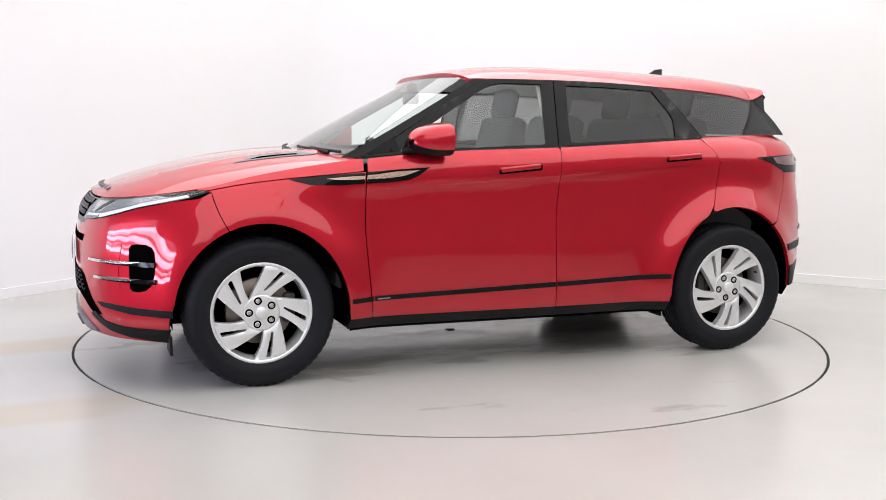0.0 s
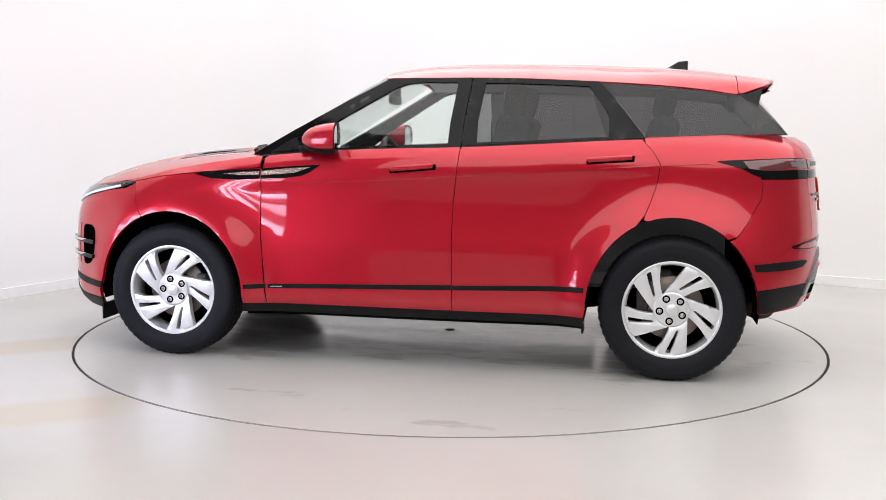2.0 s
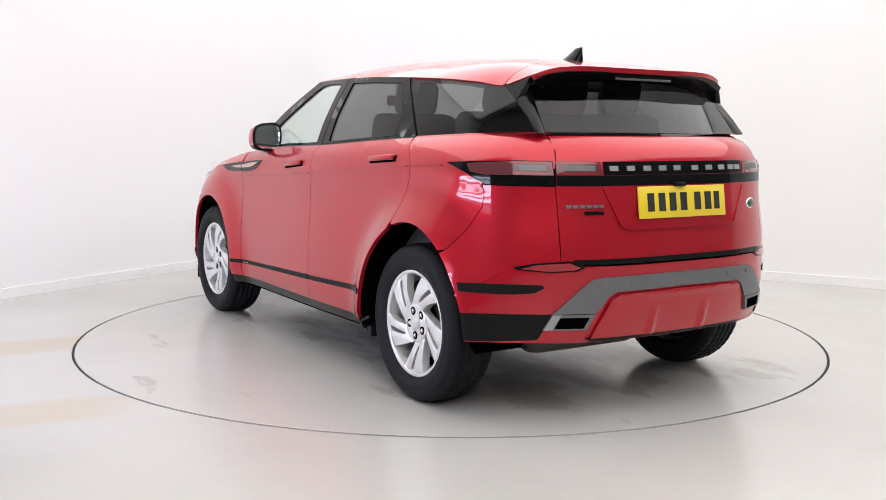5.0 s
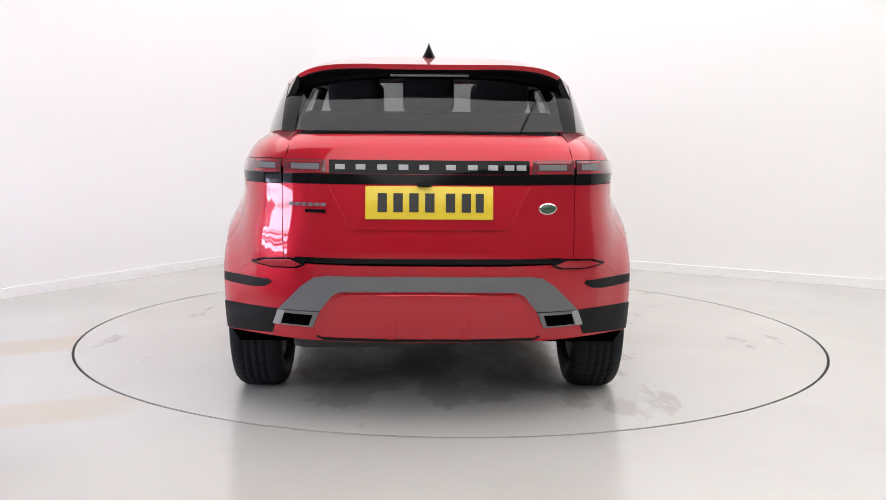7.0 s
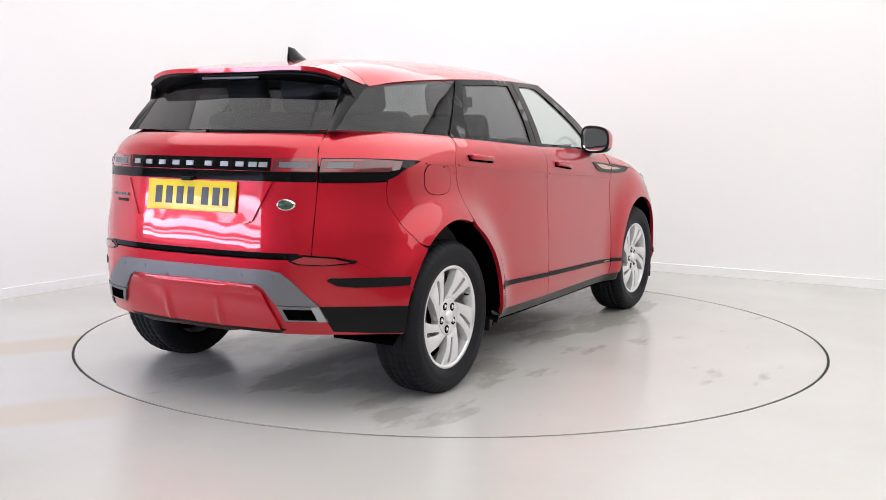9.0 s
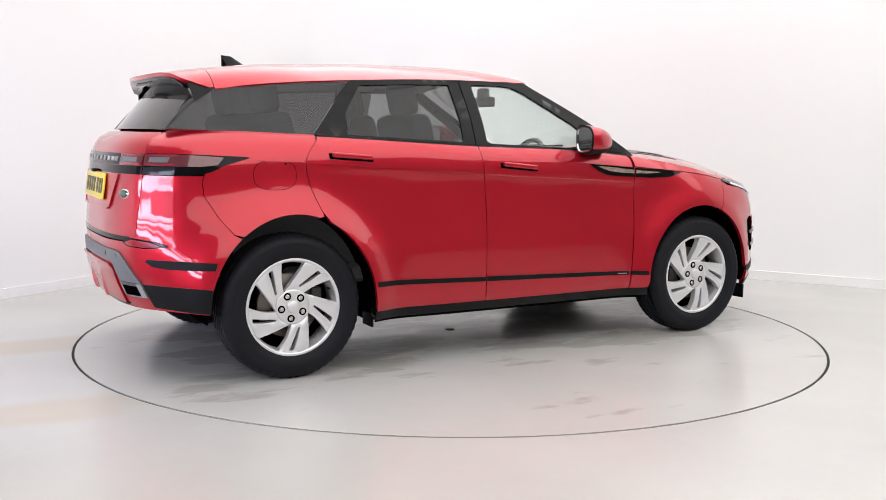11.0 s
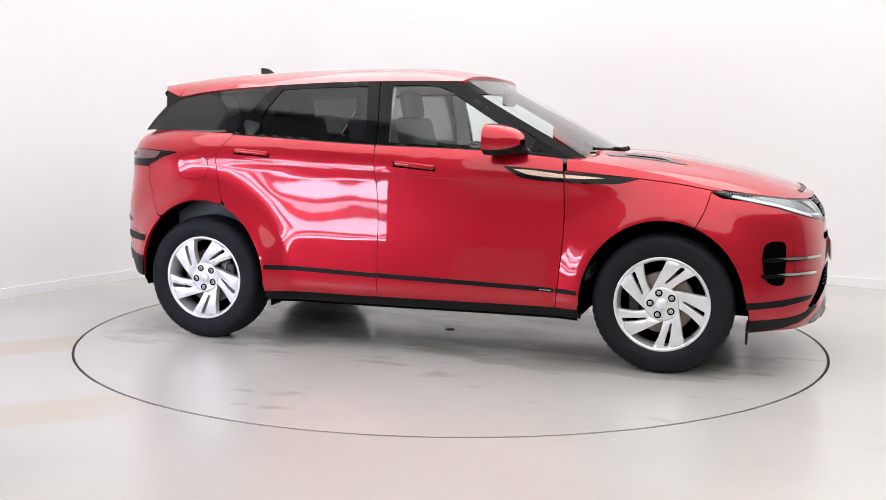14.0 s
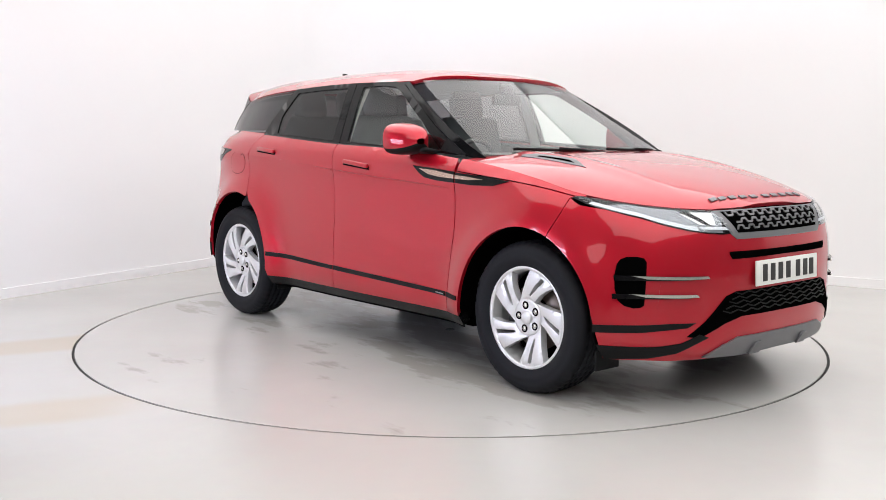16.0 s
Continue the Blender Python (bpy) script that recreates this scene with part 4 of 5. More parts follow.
def build_wheel(x, y, s, phase):
    e = new("wheel")
    e.parent = car
    e.location = at_car(x, y, HUB_Z + 0.006)
    e.rotation_euler = (0, 0, 0 if s > 0 else math.pi)
    child("tyre", TYRE, RUBBER, e, "black rubber tyre with grooved tread")
    child("rim", WM["rim"], ALLOY, e)
    child("hub", WM["hub"], ALLOY, e)
    child("hub_cap", WM["hub_cap"], ALLOY, e)
    child("brake_disc", WM["brake_disc"], BRAKE, e, "worn steel brake disc")
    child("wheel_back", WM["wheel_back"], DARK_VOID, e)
    for k in range(5):
        o = child("spoke", SPOKE, ALLOY, e)
        o.rotation_euler = (0, radians(72 * k + phase), 0)
        a = radians(117 + 72 * k - phase)
        b = child("wheel_bolt", WM["bolt"], CHROME, e)
        b.location = (-0.0595 * math.cos(a), -0.028, 0.0595 * math.sin(a))
        b = child("bolt_well", WM["well"], DARK_VOID, e)
        b.location = (-0.0595 * math.cos(a), -0.028, 0.0595 * math.sin(a))
    a = radians(22 - phase)
    v = child("valve", WM["valve"], BLACK_PLASTIC, e)
    v.location = (-0.213 * math.cos(a), -0.035, 0.213 * math.sin(a))
    cal = part("brake_caliper", box_bm(0, 0, 0, 0.06, 0.05, 0.15, 0.015, 2), STEEL_DARK, e)
    cal.location = (-0.145 if s * x > 0 else 0.145, -0.10, 0.01)
    return e




def ledges():
    """The ledge between the body's shoulder and the foot of the glass."""
    for s in (1, -1):
        for x0, x1, m in ((0.84, -0.256, BLACK_PLASTIC), (-0.262, -1.180, BLACK_PLASTIC), (-1.184, -1.885, RED)):
            V, F = [], []
            n = 24
            for i in range(n + 1):
                x = x0 + (x1 - x0) * i / n
                zs = float(shoulder(x))
                a = (x, float(half_width(x, zs - 0.003)) - 0.001, zs - 0.0025)
                b = cabin_raw(x, zs + 0.010)
                yb = min(float(b[1]), a[1] - 0.004)
                V += [(a[0], s * a[1], a[2]), (x, s * (a[1] * 0.4 + yb * 0.6), zs + 0.004), (x, s * yb, zs + 0.008), (x, s * (yb - 0.02), zs + 0.006)]
            for i in range(n):
                for k in range(3):
                    q = (4 * i + k, 4 * i + k + 1, 4 * i + k + 5, 4 * i + k + 4)
                    F.append(q if s < 0 else q[::-1])
            part("window_ledge", mesh_of("window_ledge", V, F), m, car)


# ---------------- body details ----------------
def sym(name, chart, poly, material, g=0.02, off=0.004, thick=0.01, label="", parent=None):
    """The same panel on both sides."""
    return [panel(name, chart, poly, material, parent or car, g, off, thick, s, label) for s in (1, -1)]


def both(half, rear):
    """An end panel over the middle line from its left half outline, given as (y, z) from middle to middle."""
    pts = dense_open([(y, z) for y, z in half], 0.04)
    l = [E(y, z, rear) for y, z in pts]
    r = [E(-y, z, rear) for y, z in pts[::-1] if y > 1e-6]
    return l + r


def dense_open(pts, g):
    out = []
    for (a, b), (c, d) in zip(pts, pts[1:]):
        n = max(1, int(math.hypot(c - a, d - b) / g + 0.5))
        out += [(a + (c - a) * i / n, b + (d - b) * i / n) for i in range(n)]
    return out + [pts[-1]]


def EP(pts, rear):
    """End-view places on one side as wrap places."""
    return [E(y, z, rear) for y, z in dense_open(pts + pts[:1], 0.04)[:-1]]


def shell():
    """The dark inner body that shows in the shut lines, with the wheel openings left free."""
    for s in (1, -1):
        p = [(-U_END, 0.37)] + [(u, 0.37) for u in np.linspace(-2.4, -1.95, 8)] + [W(x, z) for x, z in arc(ARCH_R[0], ARCH_R[1], ARCH_R[2] + 0.012, ARCH_R[3] + 0.012, 178, 0, 30)]
        p += [(-0.89, 0.24), (0.90, 0.24)] + [W(x, z) for x, z in arc(ARCH_F[0], ARCH_F[1], ARCH_F[2] + 0.012, ARCH_F[3] + 0.012, 180, 0, 30)]
        p += [(u, 0.27) for u in np.linspace(1.75, U_END, 10)]
        us = np.linspace(U_END, -U_END, 70)
        p += [(float(u), float(z)) for u, z in zip(us, top_u(us) - 0.012)]
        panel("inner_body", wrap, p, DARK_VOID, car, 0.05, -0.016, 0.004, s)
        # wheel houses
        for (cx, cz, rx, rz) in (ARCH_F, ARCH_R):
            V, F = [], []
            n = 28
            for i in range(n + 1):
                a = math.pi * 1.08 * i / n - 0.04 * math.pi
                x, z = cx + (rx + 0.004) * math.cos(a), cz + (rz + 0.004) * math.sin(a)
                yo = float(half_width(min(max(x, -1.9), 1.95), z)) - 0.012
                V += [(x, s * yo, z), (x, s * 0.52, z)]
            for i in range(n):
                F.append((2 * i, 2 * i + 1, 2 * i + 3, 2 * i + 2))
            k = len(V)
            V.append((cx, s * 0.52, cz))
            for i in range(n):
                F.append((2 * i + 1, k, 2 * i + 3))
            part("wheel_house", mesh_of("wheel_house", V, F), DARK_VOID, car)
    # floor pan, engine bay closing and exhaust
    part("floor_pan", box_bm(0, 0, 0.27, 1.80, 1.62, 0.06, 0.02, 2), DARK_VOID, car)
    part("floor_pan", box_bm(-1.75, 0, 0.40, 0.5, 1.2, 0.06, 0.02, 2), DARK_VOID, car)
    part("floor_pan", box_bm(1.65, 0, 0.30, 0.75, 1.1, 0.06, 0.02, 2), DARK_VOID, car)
    part("axle_beam", box_bm(-1.34, 0, 0.30, 0.22, 1.2, 0.10, 0.03, 2), STEEL_DARK, car)
    part("axle_beam", box_bm(1.34, 0, 0.28, 0.22, 1.2, 0.10, 0.03, 2), STEEL_DARK, car)
    v, f = lathe([(0.0, -0.30), (0.075, -0.29), (0.085, -0.25), (0.085, 0.25), (0.075, 0.29), (0.0, 0.30)], 28)
    o = part("exhaust_box", mesh_of("exhaust_box", [(x - 1.80, y + 0.30, z * 0.7 + 0.335) for x, y, z in v], f), STEEL_DARK, car)
    for s in (1, -1):
        part("mud_flap", box_bm(1.765, s * 0.78, 0.225, 0.012, 0.16, 0.09, 0.004, 2), BLACK_PLASTIC, car)
        part("mud_flap", box_bm(-0.90, s * 0.82, 0.26, 0.012, 0.12, 0.08, 0.004, 2), BLACK_PLASTIC, car)


def handles():
    for s in (1, -1):
        for k, (x0, x1, z0, z1) in enumerate(((0.105, -0.122, 1.038, 1.060), (-0.905, -1.125, 1.098, 1.114))):
            # flat near-black patch for the recess's shade, then the red blade over it
            mid = (z0 + z1) / 2
            p = [(x0 + 0.004, z0 - 0.016), (x1 - 0.012, z1 - 0.016), (x1 - 0.014, z1 + 0.013), (x0 + 0.006, z0 + 0.004)]
            panel("handle_recess", wrap, p, DARK_VOID, DOORS[s, k], 0.03, 0.0015, 0.004, s)
            xm = (x0 + x1) / 2
            y = float(half_width(xm, mid))
            bm = box_bm(0, 0, 0, abs(x1 - x0), 0.022, 0.026, 0.009, 3)
            tilt = math.atan2(z1 - z0, abs(x1 - x0))
            dyaw = math.atan2(float(half_width(x0, z0)) - float(half_width(x1, z1)), abs(x1 - x0))
            bmesh.ops.transform(bm, matrix=Matrix.Translation((xm, s * (y + 0.008), mid + 0.006)) @ Matrix.Rotation(tilt, 4, "Y") @ Matrix.Rotation(s * dyaw, 4, "Z"), verts=bm.verts[:])
            part("door_handle", bm, RED, DOORS[s, k])


def vents():
    # black blade on the wing and door with its pale copper insert
    for s in (1, -1):
        front = [(1.20, 1.003), (1.10, 0.978), (0.95, 0.974), (0.826, 0.981), (0.822, 1.034), (1.0, 1.022), (1.1, 1.013)]
        back = [(0.817, 0.981), (0.68, 0.988), (0.59, 1.000), (0.545, 1.020), (0.485, 1.060), (0.65, 1.050), (0.811, 1.037)]
        front = [W(x, z) if x > SPINE else (x, z) for x, z in front]
        panel("wing_vent", wrap, front, BLACK_GLOSS, car, 0.03, 0.004, 0.008, s, "black gloss blade")
        panel("door_vent", wrap, back, BLACK_GLOSS, car, 0.03, 0.004, 0.008, s, "black gloss blade")
        p = [(1.03, 1.004), (0.92, 0.999), (0.826, 1.002), (0.823, 1.020), (0.92, 1.014)]
        panel("vent_insert", wrap, p, COPPER, car, 0.03, 0.007, 0.005, s, "pale copper insert")
        p = [(0.816, 1.002), (0.70, 1.008), (0.62, 1.018), (0.54, 1.046), (0.65, 1.040), (0.812, 1.021)]
        panel("vent_insert", wrap, p, COPPER, car, 0.03, 0.007, 0.005, s, "pale copper insert")
        # small badge on the strip
        panel("side_badge", wrap, [(0.765, 0.404), (0.70, 0.406), (0.70, 0.411), (0.765, 0.409)], NAME_GREY, car, 0.03, 0.0055, 0.002, s, "small bright badge bar")


def mirrors():
    for s, mx, my in ((1, 0.475, 0.880), (-1, 0.49, 0.920)):
        mirror = new("side_mirror")
        mirror.parent = car
        hy, hz, back, length = 0.097, 0.083, -0.078, 0.190
        nu, nv = 36, 12

        def point(k, i, grow=1.0):
            """A place on the housing: k from its open rear face to its nose, i round the outline."""
            t, a = k / nv, 2 * math.pi * i / nu
            f = (1 - (0.985 * t) ** 2.4) ** 0.5 * grow
            ca, sa = math.cos(a), math.sin(a)
            y = hy * math.copysign(abs(ca) ** 0.62, ca) * f
            z = hz * math.copysign(abs(sa) ** 0.66, sa) * f
            # the top slopes down outwards, and the outer end sweeps back
            z -= 0.10 * y * (1 if sa > 0 else -0.25)
            x = back + length * t * (1 - 0.22 * (y / hy)) - 0.10 * y * (1 - t)
            return (mx + x, s * (my + y), 1.200 + z - 0.012 * t)

        def skin(name, first, last):
            V = [point(k, i) for k in range(nv + 1) for i in range(first, last + 1)]
            w = last - first + 1
            F = [(k * w + i, k * w + i + 1, (k + 1) * w + i + 1, (k + 1) * w + i) for k in range(nv) for i in range(w - 1)]
            return mesh_of(name, V, F if s < 0 else [f[::-1] for f in F])
        part("mirror_cap", skin("mirror_cap", -3, 21), RED, mirror, "red mirror cap")
        part("mirror_base", skin("mirror_base", 21, 33), BLACK_PLASTIC, mirror)

        def face(name, grow0, grow1, dx0, dx1, material, label, filled):
            V = [tuple(np.array(point(0, i, g)) + np.array((d, 0, 0))) for g, d in ((grow0, dx0), (grow1, dx1)) for i in range(nu)]
            F = [(i, (i + 1) % nu, nu + (i + 1) % nu, nu + i) for i in range(nu)]
            if filled:
                F.append(tuple(range(nu, 2 * nu))[::-1])
            part(name, mesh_of(name, V, F if s > 0 else [f[::-1] for f in F], False), material, mirror, label)
        face("mirror_bezel", 1.0, 0.86, 0.0, -0.004, BLACK_PLASTIC, "black mirror surround", False)
        face("mirror_glass", 0.86, 0.80, -0.004, 0.004, MIRROR, "mirror glass", True)
        bm = box_bm(0.0, 0, 0, 0.12, 0.15, 0.028, 0.012, 3)
        bmesh.ops.transform(bm, matrix=Matrix.Translation((0.55, s * (my - 0.085), 1.135)) @ Matrix.Rotation(radians(s * 10), 4, "X"), verts=bm.verts[:])
        part("mirror_arm", bm, BLACK_PLASTIC, mirror)
        # black corner behind the A pillar that carries the mirror
        p = [(0.80, 1.118), (0.70, 1.178), (0.645, 1.205), (0.62, 1.138)]
        panel("mirror_corner", cabin, p, BLACK_PLASTIC, car, 0.03, 0.007, 0.012, s)


def tail():
    # black band over the whole tail, with lamps and a dark name strip on it
    band = both([(0.0, 1.020), (0.612, 1.020), (0.612, 1.062), (0.0, 1.062)], True)
    panel("tail_band", wrap, band[:-1] if band[0] == band[-1] else band, BLACK_GLOSS, car, 0.03, 0.003, 0.02)
    strip = both([(0.0, 1.064), (0.415, 1.064), (0.415, 1.120), (0.0, 1.120)], True)
    panel("name_strip", wrap, strip, BLACK_GLOSS, car, 0.03, 0.0025, 0.02, 1, "dark strip")
    for s in (1, -1):
        p = [W(-1.535, 1.104), W(-1.60, 1.086), W(-1.66, 1.068), W(-1.715, 1.040), W(-1.77, 1.022), W(-1.86, 1.020)] + [E(y, 1.020, True) for y in (0.74, 0.68, 0.618)] + [E(y, 1.122, True) for y in (0.618, 0.68, 0.74)] + [W(-1.86, 1.121), W(-1.77, 1.118), W(-1.66, 1.113), W(-1.56, 1.108)]
        lamp = panel("tail_lamp", wrap, p, BLACK_GLOSS, car, 0.025, 0.003, 0.02, s, "black-framed tail lamp")
        p = [W(-1.69, 1.070), W(-1.76, 1.062), W(-1.86, 1.062)] + [E(y, 1.063, True) for y in (0.74, 0.68, 0.621)] + [E(y, 1.118, True) for y in (0.621, 0.68, 0.74)] + [W(-1.86, 1.117), W(-1.76, 1.112), W(-1.66, 1.104)]
        panel("lamp_lens", wrap, p, SMOKE_LENS, lamp, 0.025, 0.006, 0.01, s, "smoked red lens")
        p = EP([(0.422, 1.064), (0.609, 1.064), (0.609, 1.119), (0.432, 1.119)], True)
        panel("lamp_lens", wrap, p, SMOKE_LENS, lamp, 0.025, 0.006, 0.01, s, "smoked red lens")
        for a, b in ((0.445, 0.595), (0.635, 0.745)):
            for z0, z1, m in ((1.066, 1.074, RED_LENS), (1.108, 1.115, RED_LENS), (1.080, 1.103, SATIN_GREY)):
                p = EP([(a + 0.01 * (m is SATIN_GREY), z0), (b - 0.02 * (m is SATIN_GREY), z0), (b - 0.02 * (m is SATIN_GREY), z1), (a + 0.01 * (m is SATIN_GREY), z1)], True)
                panel("lamp_element", wrap, p, m, lamp, 0.03, 0.0075, 0.003, s)
        # reflector in the lower band
        p = EP([(0.515, 0.682), (0.55, 0.668), (0.66, 0.664), (0.755, 0.674), (0.762, 0.684), (0.70, 0.702), (0.58, 0.712), (0.53, 0.708)], True)
        panel("reflector_frame", wrap, p, BLACK_GLOSS, car, 0.02, 0.004, 0.01, s)
        p = EP([(0.530, 0.684), (0.56, 0.673), (0.66, 0.669), (0.742, 0.678), (0.69, 0.696), (0.58, 0.704)], True)
        panel("reflector", wrap, p, RED_LENS, car, 0.02, 0.007, 0.006, s, "red reflector")
        # grey side strip and black lower corner
        p = [W(-1.735, 0.570)] + [W(x, 0.568) for x in (-1.80, -1.86)] + EP3([(0.76, 0.570), (0.70, 0.578), (0.665, 0.600), (0.675, 0.612), (0.76, 0.612)]) + [W(-1.86, 0.610), W(-1.80, 0.608), W(-1.725, 0.606)]
        panel("corner_strip", wrap, p, BLACK_PLASTIC, car, 0.03, 0.004, 0.01, s)
        p = [W(-1.757, 0.36), W(-1.80, 0.362), W(-1.86, 0.366)] + EP3([(0.74, 0.372), (0.67, 0.376), (0.655, 0.42), (0.635, 0.487), (0.72, 0.487), (0.78, 0.485)]) + [W(-1.80, 0.482), W(-1.748, 0.478)]
        panel("corner_cladding", wrap, p, BLACK_PLASTIC, car, 0.03, 0.004, 0.012, s)
        # exhaust finisher with its opening as a flat near-black patch
        p = EP([(0.660, 0.424), (0.484, 0.420), (0.456, 0.487), (0.632, 0.489)], True)
        panel("exhaust_finisher", wrap, p, SATIN_GREY, car, 0.02, 0.012, 0.02, s, "satin grey exhaust finisher")
        p = EP([(0.618, 0.430), (0.500, 0.428), (0.482, 0.474), (0.604, 0.476)], True)
        panel("exhaust_opening", wrap, p, DARK_VOID, car, 0.02, 0.0135, 0.004, s)
        p = EP([(0.655, 0.424), (0.625, 0.424), (0.60, 0.489), (0.632, 0.489)], True)
        panel("finisher_edge", wrap, p, NAME_GREY, car, 0.02, 0.0145, 0.004, s)
    # dark seam band between tailgate and bumper
    band = both([(0.0, 0.694), (0.56, 0.694), (0.56, 0.716), (0.0, 0.716)], True)
    panel("bumper_band", wrap, band, BLACK_GLOSS, car, 0.03, 0.003, 0.02)
    # grey trim arch over the red lower bumper
    arch_half = [(0.0, 0.642), (0.42, 0.640), (0.478, 0.632), (0.53, 0.595), (0.632, 0.491), (0.453, 0.491), (0.40, 0.558), (0.365, 0.576), (0.0, 0.580)]
    panel("bumper_trim", wrap, both(arch_half, True), SATIN_GREY, car, 0.025, 0.010, 0.02, 1, "satin grey bumper trim")
    lip = both([(0.0, 0.358), (0.44, 0.360), (0.475, 0.376), (0.0, 0.370)], True)
    panel("bumper_lip", wrap, lip, BLACK_PLASTIC, car, 0.03, 0.005, 0.03)
    red_half = [(0.0, 0.376), (0.455, 0.380), (0.44, 0.430), (0.39, 0.545), (0.355, 0.566), (0.0, 0.570)]

    def folded(u, z, off=0.0):
        """The lower bumper's face with two soft folds that fade out upwards."""
        y = np.abs(wrap_raw(u, z)[..., 1])
        fade = np.clip((0.52 - z) / 0.10, 0, 1)
        lift = 0.014 * np.exp(-((y - 0.155) / 0.016) ** 2) * fade + 0.010 * np.exp(-((z - 0.56) / 0.012) ** 2)
        p = wrap(u, z, off)
        return p + np.stack([-lift, 0 * lift, 0 * lift], -1)
    panel("lower_bumper", folded, both(red_half, True), RED, car, 0.012, 0.012, 0.02)
    for s in (1, -1):
        for y in (0.29, 0.44):
            panel("parking_sensor", wrap, EP([(y + 0.011 * math.cos(k * math.pi / 5), 0.612 + 0.011 * math.sin(k * math.pi / 5)) for k in range(10)], True), SATIN_GREY, car, 0.02, 0.0125, 0.003, s)
    # number plate in its recess
    rec = both([(0.0, 0.842), (0.31, 0.842), (0.345, 0.856), (0.42, 1.005), (0.42, 1.018), (0.0, 1.018)], True)
    panel("plate_recess", wrap, rec, RED, car, 0.025, 0.0035, 0.004)
    lip = both([(0.0, 0.836), (0.315, 0.836), (0.335, 0.842), (0.335, 0.848), (0.0, 0.846)], True)
    panel("recess_lip", wrap, lip, RED, car, 0.025, 0.012, 0.012)
    for s in (1, -1):
        panel("recess_side", wrap, EP([(0.330, 0.846), (0.345, 0.846), (0.428, 1.012), (0.414, 1.012)], True), RED, car, 0.02, 0.009, 0.008, s)
    plate = part("number_plate", box_bm(0, 0, 0, 0.008, 0.525, 0.137, 0.003, 2), YELLOW, car, "yellow rear number plate with dark bars")
    pm = Matrix.Translation((-2.118, 0, 0.947)) @ Matrix.Rotation(radians(8), 4, "Y")
    plate.data.transform(pm)
    w = 0.052
    for y in (0.193, 0.128, 0.063, -0.002, -0.087, -0.152, -0.207):
        bars(plate, pm, y, w * (0.85 if y < -0.2 else 1))
    # camera pod, bars for the lettering, badge
    part("camera_pod", box_bm(-2.115, 0.02, 1.022, 0.03, 0.06, 0.018, 0.006, 2), BLACK_PLASTIC, car)
    x_at = lambda y, z, off: float(wrap(*[np.array([q]) for q in E(y, z, True)], off)[0][0])
    for i, y in enumerate((0.368, 0.283, 0.195, 0.107, 0.022, -0.068 - 0.02, -0.178, -0.262, -0.330, -0.380)):
        letter_block("name_letter", y, 1.091, 0.040, 0.021, NAME_GREY, True)
    for i in range(6):
        letter_block("model_letter", 0.572 - i * 0.027, 0.935, 0.020, 0.013, SATIN_GREY, True)
    letter_block("model_plate", 0.47, 0.908, 0.085, 0.013, BLACK_GLOSS, True)
    v, f = lathe([(0.0, 0.004), (0.036, 0.003), (0.040, 0.0), (0.040, -0.02)], 36)
    bx = x_at(-0.495, 0.922, 0.0)
    bend = (x_at(-0.455, 0.922, 0.0) - x_at(-0.535, 0.922, 0.0)) / 0.08
    me = mesh_of("badge", [(bx - y * 0.98 + bend * x - 0.002, x - 0.495, z * 0.62 + 0.922) for x, y, z in v], f)
    badge = part("badge", me, CHROME, car, "small oval bright badge")
    me = mesh_of("badge", [(bx - y * 0.98 + bend * x * 0.86 - 0.0045, x * 0.86 - 0.495, z * 0.50 + 0.922) for x, y, z in v], f)
    part("badge_field", me, BADGE_GREEN, badge)


def EP3(pts):
    return [E(y, z, True) for y, z in pts]


def letter_block(name, y, z, w, h, material, rear):
    """A plain raised block in place of one letter."""
    p = EP([(abs(y) - w / 2, z - h / 2), (abs(y) + w / 2, z - h / 2), (abs(y) + w / 2, z + h / 2), (abs(y) - w / 2, z + h / 2)], rear)
    if abs(y) < w:
        us = E(w, z, rear)[0] - E(0, z, rear)[0]
        c = E(y, z, rear)[0]
        k = abs(us) / 2
        p = [(c - k, z - h / 2), (c + k, z - h / 2), (c + k, z + h / 2), (c - k, z + h / 2)]
        panel(name, wrap, p, material, car, 0.03, 0.007, 0.006, 1)
        return
    panel(name, wrap, p, material, car, 0.03, 0.007, 0.006, 1 if y > 0 else -1)


def bars(plate, pm, y, w):
    bm = box_bm(0, 0, 0, 0.003, w * 0.74, 0.078, 0.0, 1)
    bmesh.ops.transform(bm, matrix=pm @ Matrix.Translation((-0.0045 if pm.translation.x < 0 else 0.0045, y, 0)), verts=bm.verts[:])
    part("plate_bar", bm, INK, plate)


def antenna():
    V, F = [], []
    n = 12
    for j in range(9):
        t = j / 8
        h = 0.068 * t
        x0, x1 = -1.235 - 0.135 * t ** 0.8, -1.425
        wid = 0.036 * (1 - t) ** 1.2 + 0.003
        for i in range(n):
            a = 2 * math.pi * i / n
            c = (x0 + x1) / 2
            V.append((c + (x0 - x1) / 2 * math.cos(a), wid * math.sin(a), 1.580 + h + 0.012 * (1 - math.cos(a)) * 0.2))
    for j in range(8):
        for i in range(n):
            F.append((j * n + i, j * n + (i + 1) % n, (j + 1) * n + (i + 1) % n, (j + 1) * n + i))
    F.append(tuple(range(8 * n, 9 * n)))
    part("antenna_fin", mesh_of("antenna_fin", V, F), BLACK_GLOSS, car, "black shark-fin antenna")


